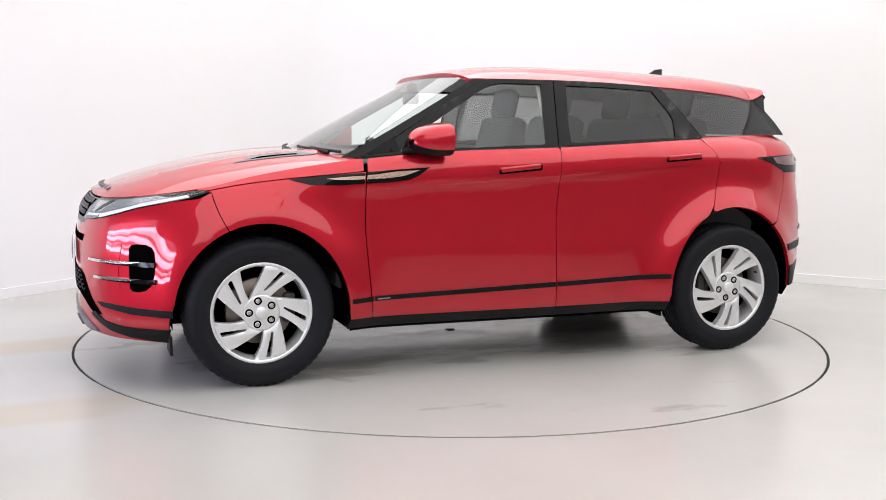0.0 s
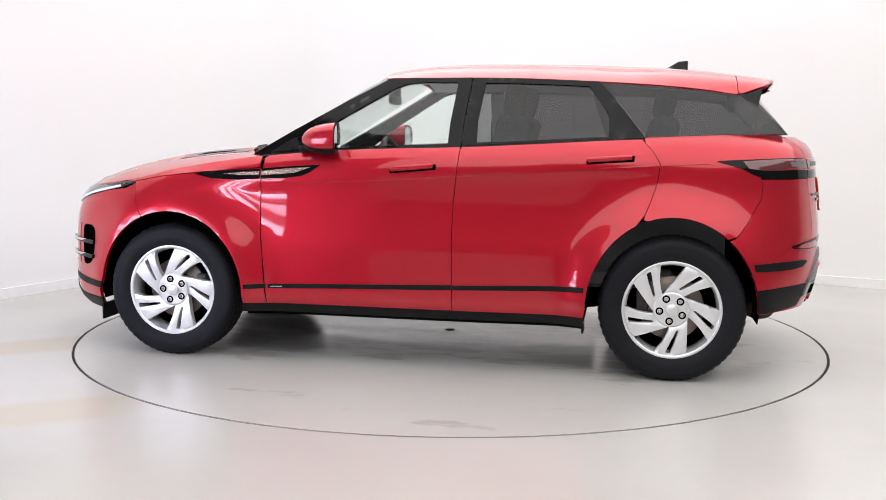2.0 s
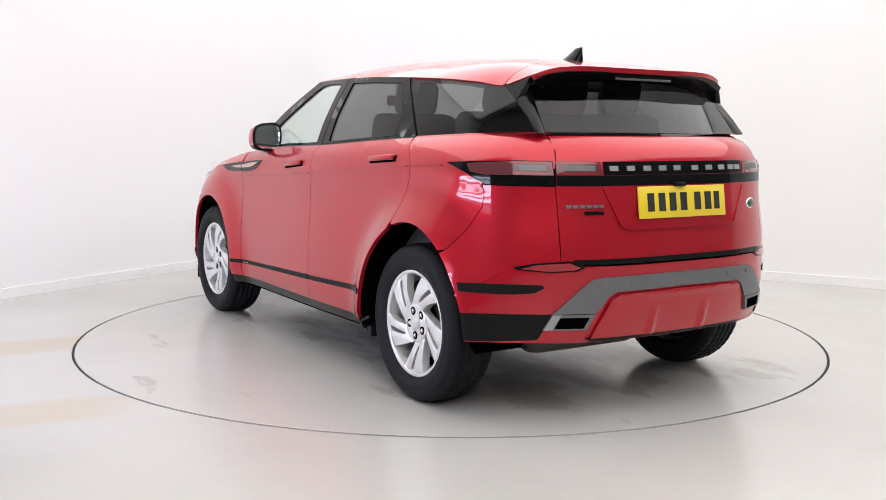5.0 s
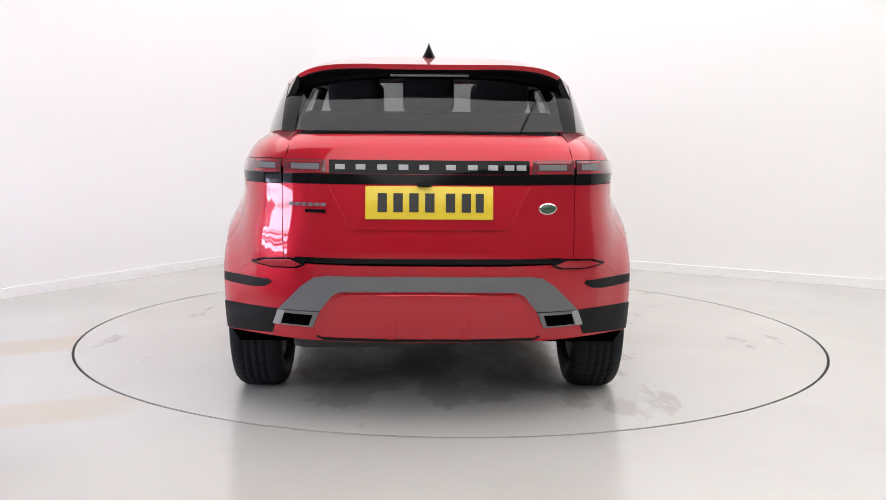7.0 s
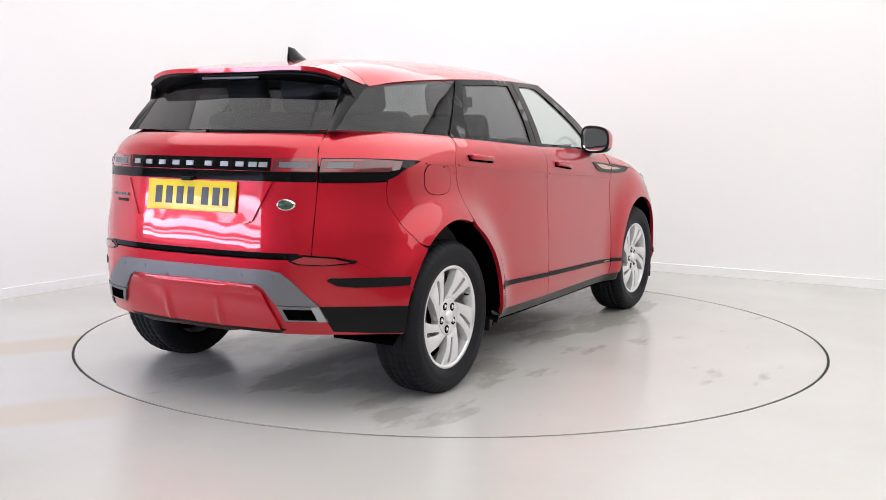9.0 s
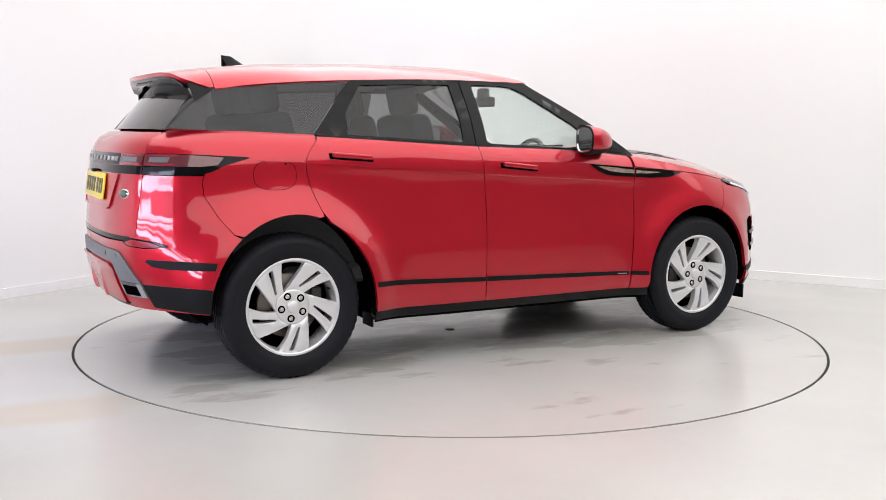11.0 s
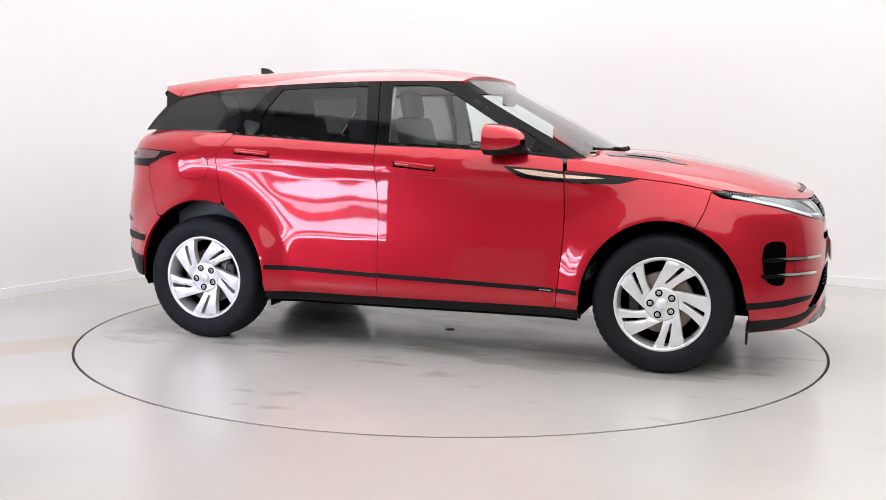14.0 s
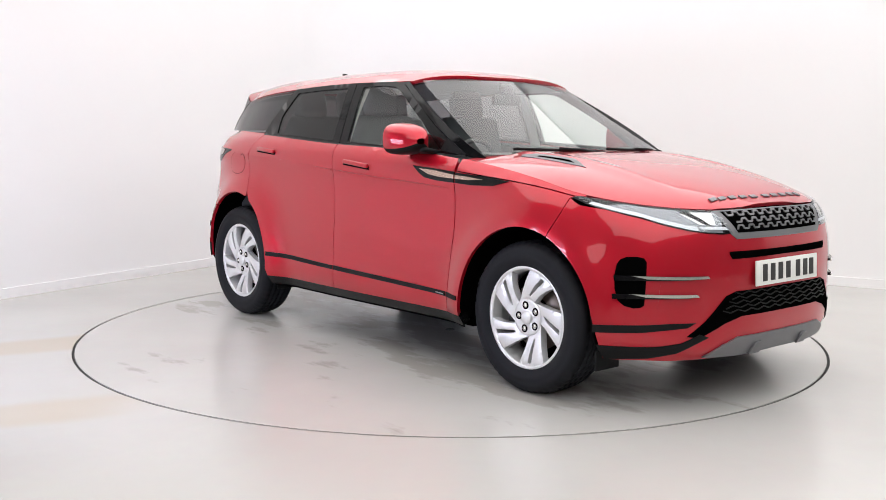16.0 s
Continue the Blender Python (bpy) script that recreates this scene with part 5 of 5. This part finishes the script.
def spoiler_sides():
    # black wings between the spoiler, quarter window and rear glass; dark shade panel under the spoiler
    for s in (1, -1):
        V, F = [], []
        n = 12
        for i in range(n + 1):
            t = i / n
            a = np.array(rearglass_raw(0.582 - 0.035 * t, 1.236 + 0.225 * t)) + np.array([-0.002, 0, 0])
            xq = float(np.interp(t, [0, 0.3, 0.68, 1.0], [-1.885, -1.825, -1.725, -1.64]))
            zq = float(np.interp(t, [0, 0.3, 0.68, 1.0], [1.236, 1.305, 1.39, 1.445]))
            b = np.array(cabin(np.array([xq]), np.array([zq]), 0.003)[0])
            c = a * 0.45 + b * 0.55 + np.array([-0.012, 0.010, 0])
            V += [tuple(a * [1, s, 1]), tuple(c * [1, s, 1]), tuple(b * [1, s, 1])]
        for i in range(n):
            for k in range(2):
                q = (3 * i + k, 3 * i + k + 1, 3 * i + k + 4, 3 * i + k + 3)
                F.append(q if s > 0 else q[::-1])
        part("d_pillar", mesh_of("d_pillar", V, F), BLACK_GLOSS, car)
        # blade that hangs from the spoiler's end
        p = [(-1.655, -0.020), (-1.72, 0.004), (-1.768, 0.022), (-1.758, -0.02), (-1.748, -0.06), (-1.736, -0.085), (-1.715, -0.07), (-1.685, -0.045)]
        ye = lambda x, dz: float(cabin_raw(x, 1.452 + dz)[1]) + 0.001
        V = [(x, s * ye(x, dz), 1.452 + dz) for x, dz in p] + [(x, s * (ye(x, dz) - 0.03), 1.452 + dz) for x, dz in p]
        k = len(p)
        F = [tuple(range(k)), tuple(range(k, 2 * k))[::-1]] + [(i, k + i, k + (i + 1) % k, (i + 1) % k) for i in range(k)]
        bm = bmesh.new()
        bm.from_mesh(mesh_of("spoiler_blade", V, F, False))
        bmesh.ops.recalc_face_normals(bm, faces=bm.faces[:])
        part("spoiler_blade", bm, BLACK_GLOSS, car)
    # underside
    V, F = [], []
    ys = np.linspace(-0.57, 0.57, 23)
    for y in ys:
        xr = -1.868 + 0.40 * abs(y) ** 3
        xg = float(rearglass_raw(y, 1.47)[0]) + 0.02
        zt = float(roof_raw(xr, y)[2]) - 0.020
        V += [(xr, y, zt), (xr + 0.01, y, zt - 0.018), (xg, y, 1.47 - 0.05 * (abs(y) / 0.55) ** 3)]
    for i in range(22):
        for k in range(2):
            F.append((3 * i + k, 3 * i + k + 1, 3 * i + k + 4, 3 * i + k + 3))
    part("spoiler_underside", mesh_of("spoiler_underside", V, F), BLACK_GLOSS, car)
    part("brake_light", box_bm(-1.852, 0, 1.478, 0.012, 0.34, 0.010, 0.003, 1), SATIN_GREY, car)


def lamp_top(y):
    """The height of the bonnet's edge over the lamp."""
    z = 0.91
    for _ in range(6):
        z = float(shoulder(wrap_raw(E(y, z, False)[0], z)[0])) - 0.004
    return z


def nose():
    # grille: frame, dark backing and a mesh of bars
    fr = both([(0.0, 0.772), (0.345, 0.774), (0.375, 0.795), (0.430, 0.898), (0.0, 0.902)], False)
    panel("grille_frame", wrap, fr, SATIN_GREY, car, 0.025, 0.002, 0.02, 1, "satin grey grille frame")
    bk = both([(0.0, 0.800), (0.330, 0.802), (0.385, 0.892), (0.0, 0.895)], False)
    panel("grille_back", wrap, bk, DARK_VOID, car, 0.025, 0.0045, 0.004)
    rows = 3
    for r in range(rows):
        z = 0.818 + r * 0.028
        n = 8
        pts = []
        ym = float(np.interp(z, [0.80, 0.893], [0.325, 0.378]))
        step = 0.0725
        k = -int(ym / step) - 1
        y = k * step + (step / 2 if r % 2 else 0)
        while y < ym:
            for a, b, za, zb in ((0.0, 0.45, 0.0, 0.0), (0.45, 0.55, 0.0, 0.014), (0.55, 0.95, 0.014, 0.014), (0.95, 1.0, 0.014, 0.0)):
                y0, y1 = y + a * step, y + b * step
                if y1 <= -ym or y0 >= ym:
                    continue
                y0, y1 = max(y0, -ym), min(y1, ym)
                q = [E(y0, z + za, False), E(y1, z + zb, False)]
                pts.append((q, za, zb))
            y += step
        bar_strip("grille_bar", [p for p, _, _ in pts], 0.0036, 0.009, SATIN_GREY)
    # lamps
    for s in (1, -1):
        top = [(y, lamp_top(y)) for y in (0.437, 0.52, 0.60, 0.68, 0.74)]
        low = [(0.372, 0.800), (0.42, 0.797), (0.50, 0.803), (0.58, 0.816), (0.66, 0.838), (0.72, 0.866)]
        p = [E(y, z, False) for y, z in low] + [W(1.66, 0.918), W(1.572, 0.946), W(1.60, 0.953)] + [E(y, z, False) for y, z in top[::-1]] + [E(0.40, 0.862, False)]
        lamp = panel("headlamp", wrap, p, BLACK_GLOSS, car, 0.02, 0.001, 0.02, s, "black-framed clear headlamp")
        bowl = [E(y, z + 0.006, False) for y, z in low[1:]] + [W(1.67, 0.916)] + [E(y - 0.01, z - 0.008, False) for y, z in top[::-1]] + [E(0.41, 0.86, False)]
        panel("lamp_bowl", wrap, bowl, LAMP_SILVER, lamp, 0.02, 0.0022, 0.004, s, "silver lamp bowl")
        # bright running-light blade and projector blocks under a clear lens
        run = ((0.54, 0.811), (0.58, 0.818), (0.66, 0.841), (0.72, 0.869))
        blade = [E(y, z + 0.004, False) for y, z in run] + [W(1.66, 0.922), W(1.672, 0.930)] + [E(y, z + 0.021, False) for y, z in run[::-1]]
        panel("running_light", wrap, blade, LED_WHITE, lamp, 0.02, 0.004, 0.004, s, "white light blade")
        panel("lamp_reflector", wrap, EP([(0.45, 0.838), (0.53, 0.842), (0.585, 0.886), (0.55, 0.892), (0.44, 0.888)], False), CHROME, lamp, 0.02, 0.003, 0.004, s)
        panel("lamp_shade", wrap, EP([(0.475, 0.838), (0.495, 0.838), (0.585, 0.895), (0.55, 0.897)], False), BLACK_GLOSS, lamp, 0.02, 0.005, 0.004, s)
        panel("indicator_strip", wrap, EP([(0.385, 0.815), (0.52, 0.822), (0.535, 0.832), (0.40, 0.828)], False), LED_WHITE, lamp, 0.02, 0.004, 0.004, s)
        lens = [E(y, z, False) for y, z in low] + [W(1.66, 0.922), W(1.58, 0.946), W(1.60, 0.950)] + [E(y, z - 0.002, False) for y, z in top[::-1]] + [E(0.405, 0.862, False)]
        panel("headlamp_lens", wrap, lens, LAMP_CLEAR, lamp, 0.02, 0.009, 0.004, s).visible_shadow = False
        # corner intake with two bright blades
        p = [W(x, z) for x, z in ((1.936, 0.492), (1.925, 0.480), (1.90, 0.476), (1.868, 0.486), (1.845, 0.508), (1.830, 0.56), (1.824, 0.62), (1.828, 0.668), (1.838, 0.688), (1.862, 0.701), (1.90, 0.703), (1.925, 0.698), (1.936, 0.68), (1.938, 0.58))]
        panel("corner_intake", wrap, p, DARK_VOID, car, 0.02, 0.002, 0.004, s)
        p = [W(x, z) for x, z in ((1.966, 0.702), (1.985, 0.704), (2.01, 0.700), (1.992, 0.68), (1.994, 0.51), (2.04, 0.486), (2.03, 0.478), (1.978, 0.480), (1.984, 0.58))]
        panel("intake_lip", wrap, p, RED, car, 0.02, 0.003, 0.004, s)
        for z, y1 in ((0.612, 0.515), (0.532, 0.56)):
            p = [E(y1, z - 0.003, False), E(0.62, z - 0.008, False), W(1.93, z - 0.012), W(1.86, z - 0.016), W(1.826, z - 0.016), W(1.822, z + 0.006), W(1.88, z + 0.008), E(0.62, z + 0.008, False), E(y1 + 0.01, z + 0.008, False)]
            panel("intake_blade", wrap, p, BLACK_GLOSS, car, 0.02, 0.014, 0.014, s)
            p = [E(y1, z - 0.003, False), E(0.62, z - 0.005, False), W(1.94, z - 0.004), W(1.885, z + 0.0085), E(0.62, z + 0.009, False), E(y1 + 0.008, z + 0.009, False)]
            panel("blade_edge", wrap, p, CHROME, car, 0.02, 0.0165, 0.004, s, "bright blade edge")
        # black strips on the bumper's corner
        p = [W(1.758, 0.362)] + [E(y, z, False) for y, z in ((0.76, 0.368), (0.68, 0.382), (0.60, 0.392), (0.565, 0.413), (0.66, 0.412), (0.76, 0.402))] + [W(1.758, 0.396)]
        panel("corner_strip", wrap, p, BLACK_PLASTIC, car, 0.025, 0.004, 0.01, s)
        p = [W(1.775, 0.238), W(1.82, 0.240)] + [E(y, z, False) for y, z in ((0.70, 0.248), (0.62, 0.275), (0.545, 0.325), (0.50, 0.345), (0.545, 0.362), (0.62, 0.322), (0.70, 0.305), (0.76, 0.302))] + [W(1.765, 0.302)]
        panel("corner_cladding", wrap, p, BLACK_PLASTIC, car, 0.025, 0.004, 0.012, s)
    # slot, lower grille and skid plate
    panel("upper_slot", wrap, both([(0.0, 0.690), (0.385, 0.688), (0.40, 0.708), (0.40, 0.722), (0.0, 0.720)], False), DARK_VOID, car, 0.025, 0.003, 0.004)
    lowg = [(0.0, 0.428), (0.32, 0.428), (0.42, 0.402), (0.545, 0.345), (0.60, 0.352), (0.52, 0.420), (0.42, 0.525), (0.36, 0.543), (0.0, 0.545)]
    panel("lower_grille", wrap, both(lowg, False), DARK_VOID, car, 0.025, 0.003, 0.004, 1, "black mesh grille")
    for k in range(5):
        z = 0.448 + 0.020 * k
        ym = float(np.interp(z, [0.42, 0.54], [0.46, 0.36]))
        pts = []
        step = 0.045
        y = -ym
        up = k % 2
        while y < ym:
            y1 = min(y + step, ym)
            za, zb = (0.0, 0.012) if up else (0.012, 0.0)
            pts.append([E(y, z + za, False), E(y1, z + zb, False)])
            up = 1 - up
            y = y1
        bar_strip("grille_bar", pts, 0.003, 0.006, BLACK_PLASTIC)
    skid = [(0.0, 0.335), (0.34, 0.335), (0.42, 0.305), (0.50, 0.252), (0.30, 0.246), (0.0, 0.250)]
    panel("skid_plate", wrap, both(skid, False), SATIN_GREY, car, 0.025, 0.010, 0.03, 1, "satin grey skid plate")
    for s in (1, -1):
        panel("skid_rib", wrap, EP([(0.16, 0.250), (0.24, 0.250), (0.22, 0.30), (0.18, 0.30)], False), SATIN_GREY, car, 0.02, 0.02, 0.012, s)
    # front plate
    plate = part("number_plate", box_bm(0, 0, 0, 0.008, 0.525, 0.115, 0.003, 2), WHITE_PLATE, car, "white front number plate with dark bars")
    pm = Matrix.Translation((2.178, 0, 0.617)) @ Matrix.Rotation(radians(-3), 4, "Y")
    plate.data.transform(pm)
    for y in (-0.207, -0.152, -0.087, -0.002, 0.063, 0.128, 0.193):
        bars(plate, pm, -y, 0.050)
    # raised blocks for the lettering on the bonnet's lip
    for i, y in enumerate((0.345, 0.268, 0.185, 0.105, 0.028, -0.075, -0.155, -0.232, -0.302, -0.360)):
        w, h = 0.046, 0.017
        x = 2.035 - 0.20 * y * y
        q = [(x - h, y - w / 2), (x - h, y + w / 2), (x + h * 0.2, y + w / 2), (x + h * 0.2, y - w / 2)]
        panel("name_letter", hood_chart, q, SATIN_GREY, car, 0.03, 0.006, 0.006, 1)
    # bonnet vents
    for s in (1, -1):
        q = [(1.42, 0.56), (1.02, 0.60), (0.99, 0.565), (1.05, 0.52), (1.30, 0.50)]
        panel("bonnet_vent", hood_chart, q, SATIN_GREY, car, 0.03, 0.003, 0.006, s, "grey bonnet vent")
        q = [(1.33, 0.545), (1.10, 0.565), (1.09, 0.545), (1.28, 0.527)]
        panel("vent_slot", hood_chart, q, DARK_VOID, car, 0.03, 0.0045, 0.003, s)


def bar_strip(name, segs, half, off, material):
    """Bars laid on the wrap, one joined mesh for a row."""
    V, F = [], []
    for (u0, z0), (u1, z1) in segs:
        d = math.hypot(u1 - u0, z1 - z0) or 1.0
        nu, nz = -(z1 - z0) / d * half, (u1 - u0) / d * half
        P = [(u0 + nu, z0 + nz), (u1 + nu, z1 + nz), (u1 - nu, z1 - nz), (u0 - nu, z0 - nz)]
        a = np.array(P)
        k = len(V)
        V += [tuple(q) for q in wrap(a[:, 0], a[:, 1], off)] + [tuple(q) for q in wrap(a[:, 0], a[:, 1], off - 0.008)]
        F += [(k, k + 1, k + 2, k + 3), (k, k + 4, k + 5, k + 1), (k + 2, k + 6, k + 7, k + 3), (k + 1, k + 5, k + 6, k + 2), (k + 3, k + 7, k + 4, k)]
    bm = bmesh.new()
    bm.from_mesh(mesh_of(name, V, F, False))
    bmesh.ops.recalc_face_normals(bm, faces=bm.faces[:])
    part(name, bm_mesh(name, bm), material, car)


def fuel_flap():
    pts = [(-1.418 + 0.108 * math.copysign(abs(math.cos(a)) ** 0.8, math.cos(a)), 1.02 + 0.074 * math.copysign(abs(math.sin(a)) ** 0.7, math.sin(a))) for a in np.linspace(0, 2 * math.pi, 33)[:-1]]
    panel("flap_gap", wrap, [W(x, z) for x, z in pts], DARK_VOID, car, 0.02, 0.0012, 0.003, -1)
    pts = [(-1.418 + (x + 1.418) * 0.972, 1.02 + (z - 1.02) * 0.965) for x, z in pts]
    panel("fuel_flap", wrap, [W(x, z) for x, z in pts], RED, car, 0.02, 0.002, 0.004, -1)


def wipers():
    def rod(pts, r, name):
        V, F = [], []
        n = 8
        P = [Vector(p) for p in pts]
        for i, p in enumerate(P):
            d = (P[min(i + 1, len(P) - 1)] - P[max(i - 1, 0)]).normalized()
            a = d.cross(Vector((0, 0, 1))).normalized()
            b = d.cross(a)
            for k in range(n):
                t = 2 * math.pi * k / n
                V.append(p + a * math.cos(t) * r + b * math.sin(t) * r * 1.3)
        for i in range(len(P) - 1):
            for k in range(n):
                F.append((i * n + k, i * n + (k + 1) % n, (i + 1) * n + (k + 1) % n, (i + 1) * n + k))
        F += [tuple(range(n)), tuple(range((len(P) - 1) * n, len(P) * n))]
        part(name, mesh_of(name, V, F), BLACK_PLASTIC, car)
    ws = lambda y, z, o: tuple(windscreen(np.array([y]), np.array([z]), o)[0])
    rod([ws(0.70 - 0.1 * i, 1.122 + 0.003 * i, 0.014) for i in range(7)], 0.0055, "wiper_blade")
    rod([ws(0.05 - 0.1 * i, 1.124 + 0.003 * i, 0.014) for i in range(7)], 0.0055, "wiper_blade")
    rod([ws(0.62, 1.114, 0.016), ws(0.50, 1.122, 0.026), ws(0.36, 1.133, 0.020)], 0.007, "wiper_arm")
    rod([ws(-0.02, 1.114, 0.016), ws(-0.14, 1.124, 0.026), ws(-0.28, 1.135, 0.020)], 0.007, "wiper_arm")
    # black scuttle under the glass
    V, F = [], []
    ys = np.linspace(-0.73, 0.73, 30)
    for y in ys:
        g = windscreen_raw(y, 1.15)
        V += [(g[0] + 0.0, y, 1.125 - 0.02 * y * y), (1.03 - 0.25 * y * y, y, 1.112 - 0.06 * y * y)]
    for i in range(29):
        F.append((2 * i, 2 * i + 2, 2 * i + 3, 2 * i + 1))
    part("scuttle", mesh_of("scuttle", V, F), BLACK_PLASTIC, car)


def interior():
    def seat(x, y, w, head=True):
        e = new("seat")
        e.parent = car
        part("cushion", box_bm(x + 0.24, y, 0.66, 0.50, w, 0.16, 0.05, 3), SEAT, e)
        bm = box_bm(0, 0, 0.33, 0.14, w, 0.64, 0.05, 3)
        bmesh.ops.transform(bm, matrix=Matrix.Translation((x, y, 0.70)) @ Matrix.Rotation(radians(-14), 4, "Y"), verts=bm.verts[:])
        part("backrest", bm, SEAT, e)
        for yy in ((0,) if w < 0.7 else (-0.36, 0, 0.36)):
            bm = box_bm(0, yy, 0.735, 0.10, 0.25, 0.19, 0.045, 3)
            bmesh.ops.transform(bm, matrix=Matrix.Translation((x, y, 0.70)) @ Matrix.Rotation(radians(-12), 4, "Y"), verts=bm.verts[:])
            part("headrest", bm, SEAT, e)
            for q in (-0.05, 0.05):
                bm = bmesh.new()
                bmesh.ops.create_cone(bm, cap_ends=True, segments=8, radius1=0.006, radius2=0.006, depth=0.14, matrix=Matrix.Translation((x, y, 0.70)) @ Matrix.Rotation(radians(-12), 4, "Y") @ Matrix.Translation((0, yy + q, 0.66)))
                part("headrest_post", bm, CHROME, e)
    seat(-0.33, 0.37, 0.50)
    seat(-0.33, -0.37, 0.50)
    seat(-1.15, 0.0, 1.25)
    part("dashboard", box_bm(0.72, 0, 0.97, 0.42, 1.42, 0.24, 0.07, 3), TRIM_DARK, car)
    part("instrument_hood", box_bm(0.56, -0.37, 1.09, 0.18, 0.36, 0.07, 0.03, 3), TRIM_DARK, car)
    part("cabin_floor", box_bm(-0.2, 0, 0.50, 2.3, 1.60, 0.10, 0.02, 1), TRIM_DARK, car)
    part("parcel_shelf", box_bm(-1.62, 0, 1.13, 0.62, 1.15, 0.03, 0.01, 1), TRIM_DARK, car)
    for s in (1, -1):
        p = [(0.78, 0.55), (0.78, 1.09), (0.3, 1.13), (-0.3, 1.15), (-1.0, 1.19), (-1.6, 1.22), (-1.6, 0.55)]
        V = [(x, s * (0.80 if x > -1.3 else 0.74), z) for x, z in p]
        part("door_trim", mesh_of("door_trim", V, [tuple(range(len(p)))], False), TRIM_DARK, car)
        # pillar trims
        for x0, x1 in ((-0.29, -0.20), (-1.13, -1.02)):
            V = []
            for z in np.linspace(1.15, 1.50, 8):
                for x in (x0 - 0.35 * (z - 1.15) * (x0 < -1) * -1, x1 - 0.35 * (z - 1.15) * (x0 < -1) * -1):
                    q = cabin(np.array([x]), np.array([z]), -0.03)[0]
                    V.append((q[0], s * q[1], q[2]))
            part("pillar_trim", mesh_of("pillar_trim", V, [(2 * i, 2 * i + 1, 2 * i + 3, 2 * i + 2) for i in range(7)]), LINER if x0 > -1 else TRIM_DARK, car)
    # steering wheel on the right-hand side
    V, F = [], []
    n, k = 36, 10
    m = Matrix.Translation((0.36, -0.37, 1.03)) @ Matrix.Rotation(radians(-66), 4, "Y")
    for i in range(n):
        a = 2 * math.pi * i / n
        for j in range(k):
            b = 2 * math.pi * j / k
            r = 0.178 + 0.015 * math.cos(b)
            V.append(m @ Vector((r * math.cos(a), r * math.sin(a), 0.015 * math.sin(b))))
    for i in range(n):
        for j in range(k):
            F.append((i * k + j, ((i + 1) % n) * k + j, ((i + 1) % n) * k + (j + 1) % k, i * k + (j + 1) % k))
    sw = part("steering_wheel", mesh_of("steering_wheel", V, F), TRIM_DARK, car)
    bm = box_bm(0, 0, -0.01, 0.10, 0.32, 0.03, 0.014, 2)
    bmesh.ops.transform(bm, matrix=m, verts=bm.verts[:])
    part("steering_boss", bm, TRIM_DARK, car)
    part("rear_view_mirror", box_bm(0.29, 0, 1.43, 0.03, 0.24, 0.065, 0.014, 3), BLACK_PLASTIC, car)
    part("mirror_stalk", box_bm(0.285, 0, 1.485, 0.05, 0.10, 0.07, 0.02, 2), BLACK_PLASTIC, car)
    # headliner
    xs = np.linspace(0.16, -1.70, 24)
    V, F = [], []
    ts = np.linspace(-0.96, 0.96, 13)
    for x in xs:
        for t in ts:
            q = roof_raw(x, t * float(rail_y(x)))
            V.append((q[0], q[1], q[2] - 0.035))
    for i in range(23):
        for j in range(12):
            F.append((i * 13 + j, i * 13 + j + 1, (i + 1) * 13 + j + 1, (i + 1) * 13 + j))
    part("headliner", mesh_of("headliner", V, F), LINER, car)


def build_details():
    shell()
    handles()
    vents()
    mirrors()
    tail()
    spoiler_sides()
    nose()
    antenna()
    fuel_flap()
    wipers()
    interior()


for side in (1, -1):
    build_side(side)
    build_cabin(side)
build_ends()
build_hood()
build_roof()
build_glass()
ledges()
build_details()
for o in car.children:
    o.location = (CAR_X, CAR_Y, 0)
for side in (1, -1):
    build_wheel(WHEEL_F, 0.895 * side, side, 11)
    build_wheel(WHEEL_R, 0.918 * side, side, 0)


# ---------------- what moves: the turntable and the car on it ----------------
def motions():
    times = [0.5 * i for i in range(33)]
    walk(car, [(t, pose(0, 0, 0, 0, 0, TURN_START + TURN_RATE * t)) for t in times])
    walk(turntable, [(t, pose(0, 0, 0, 0, 0, TURN_START + TURN_RATE * t)) for t in times])


motions()
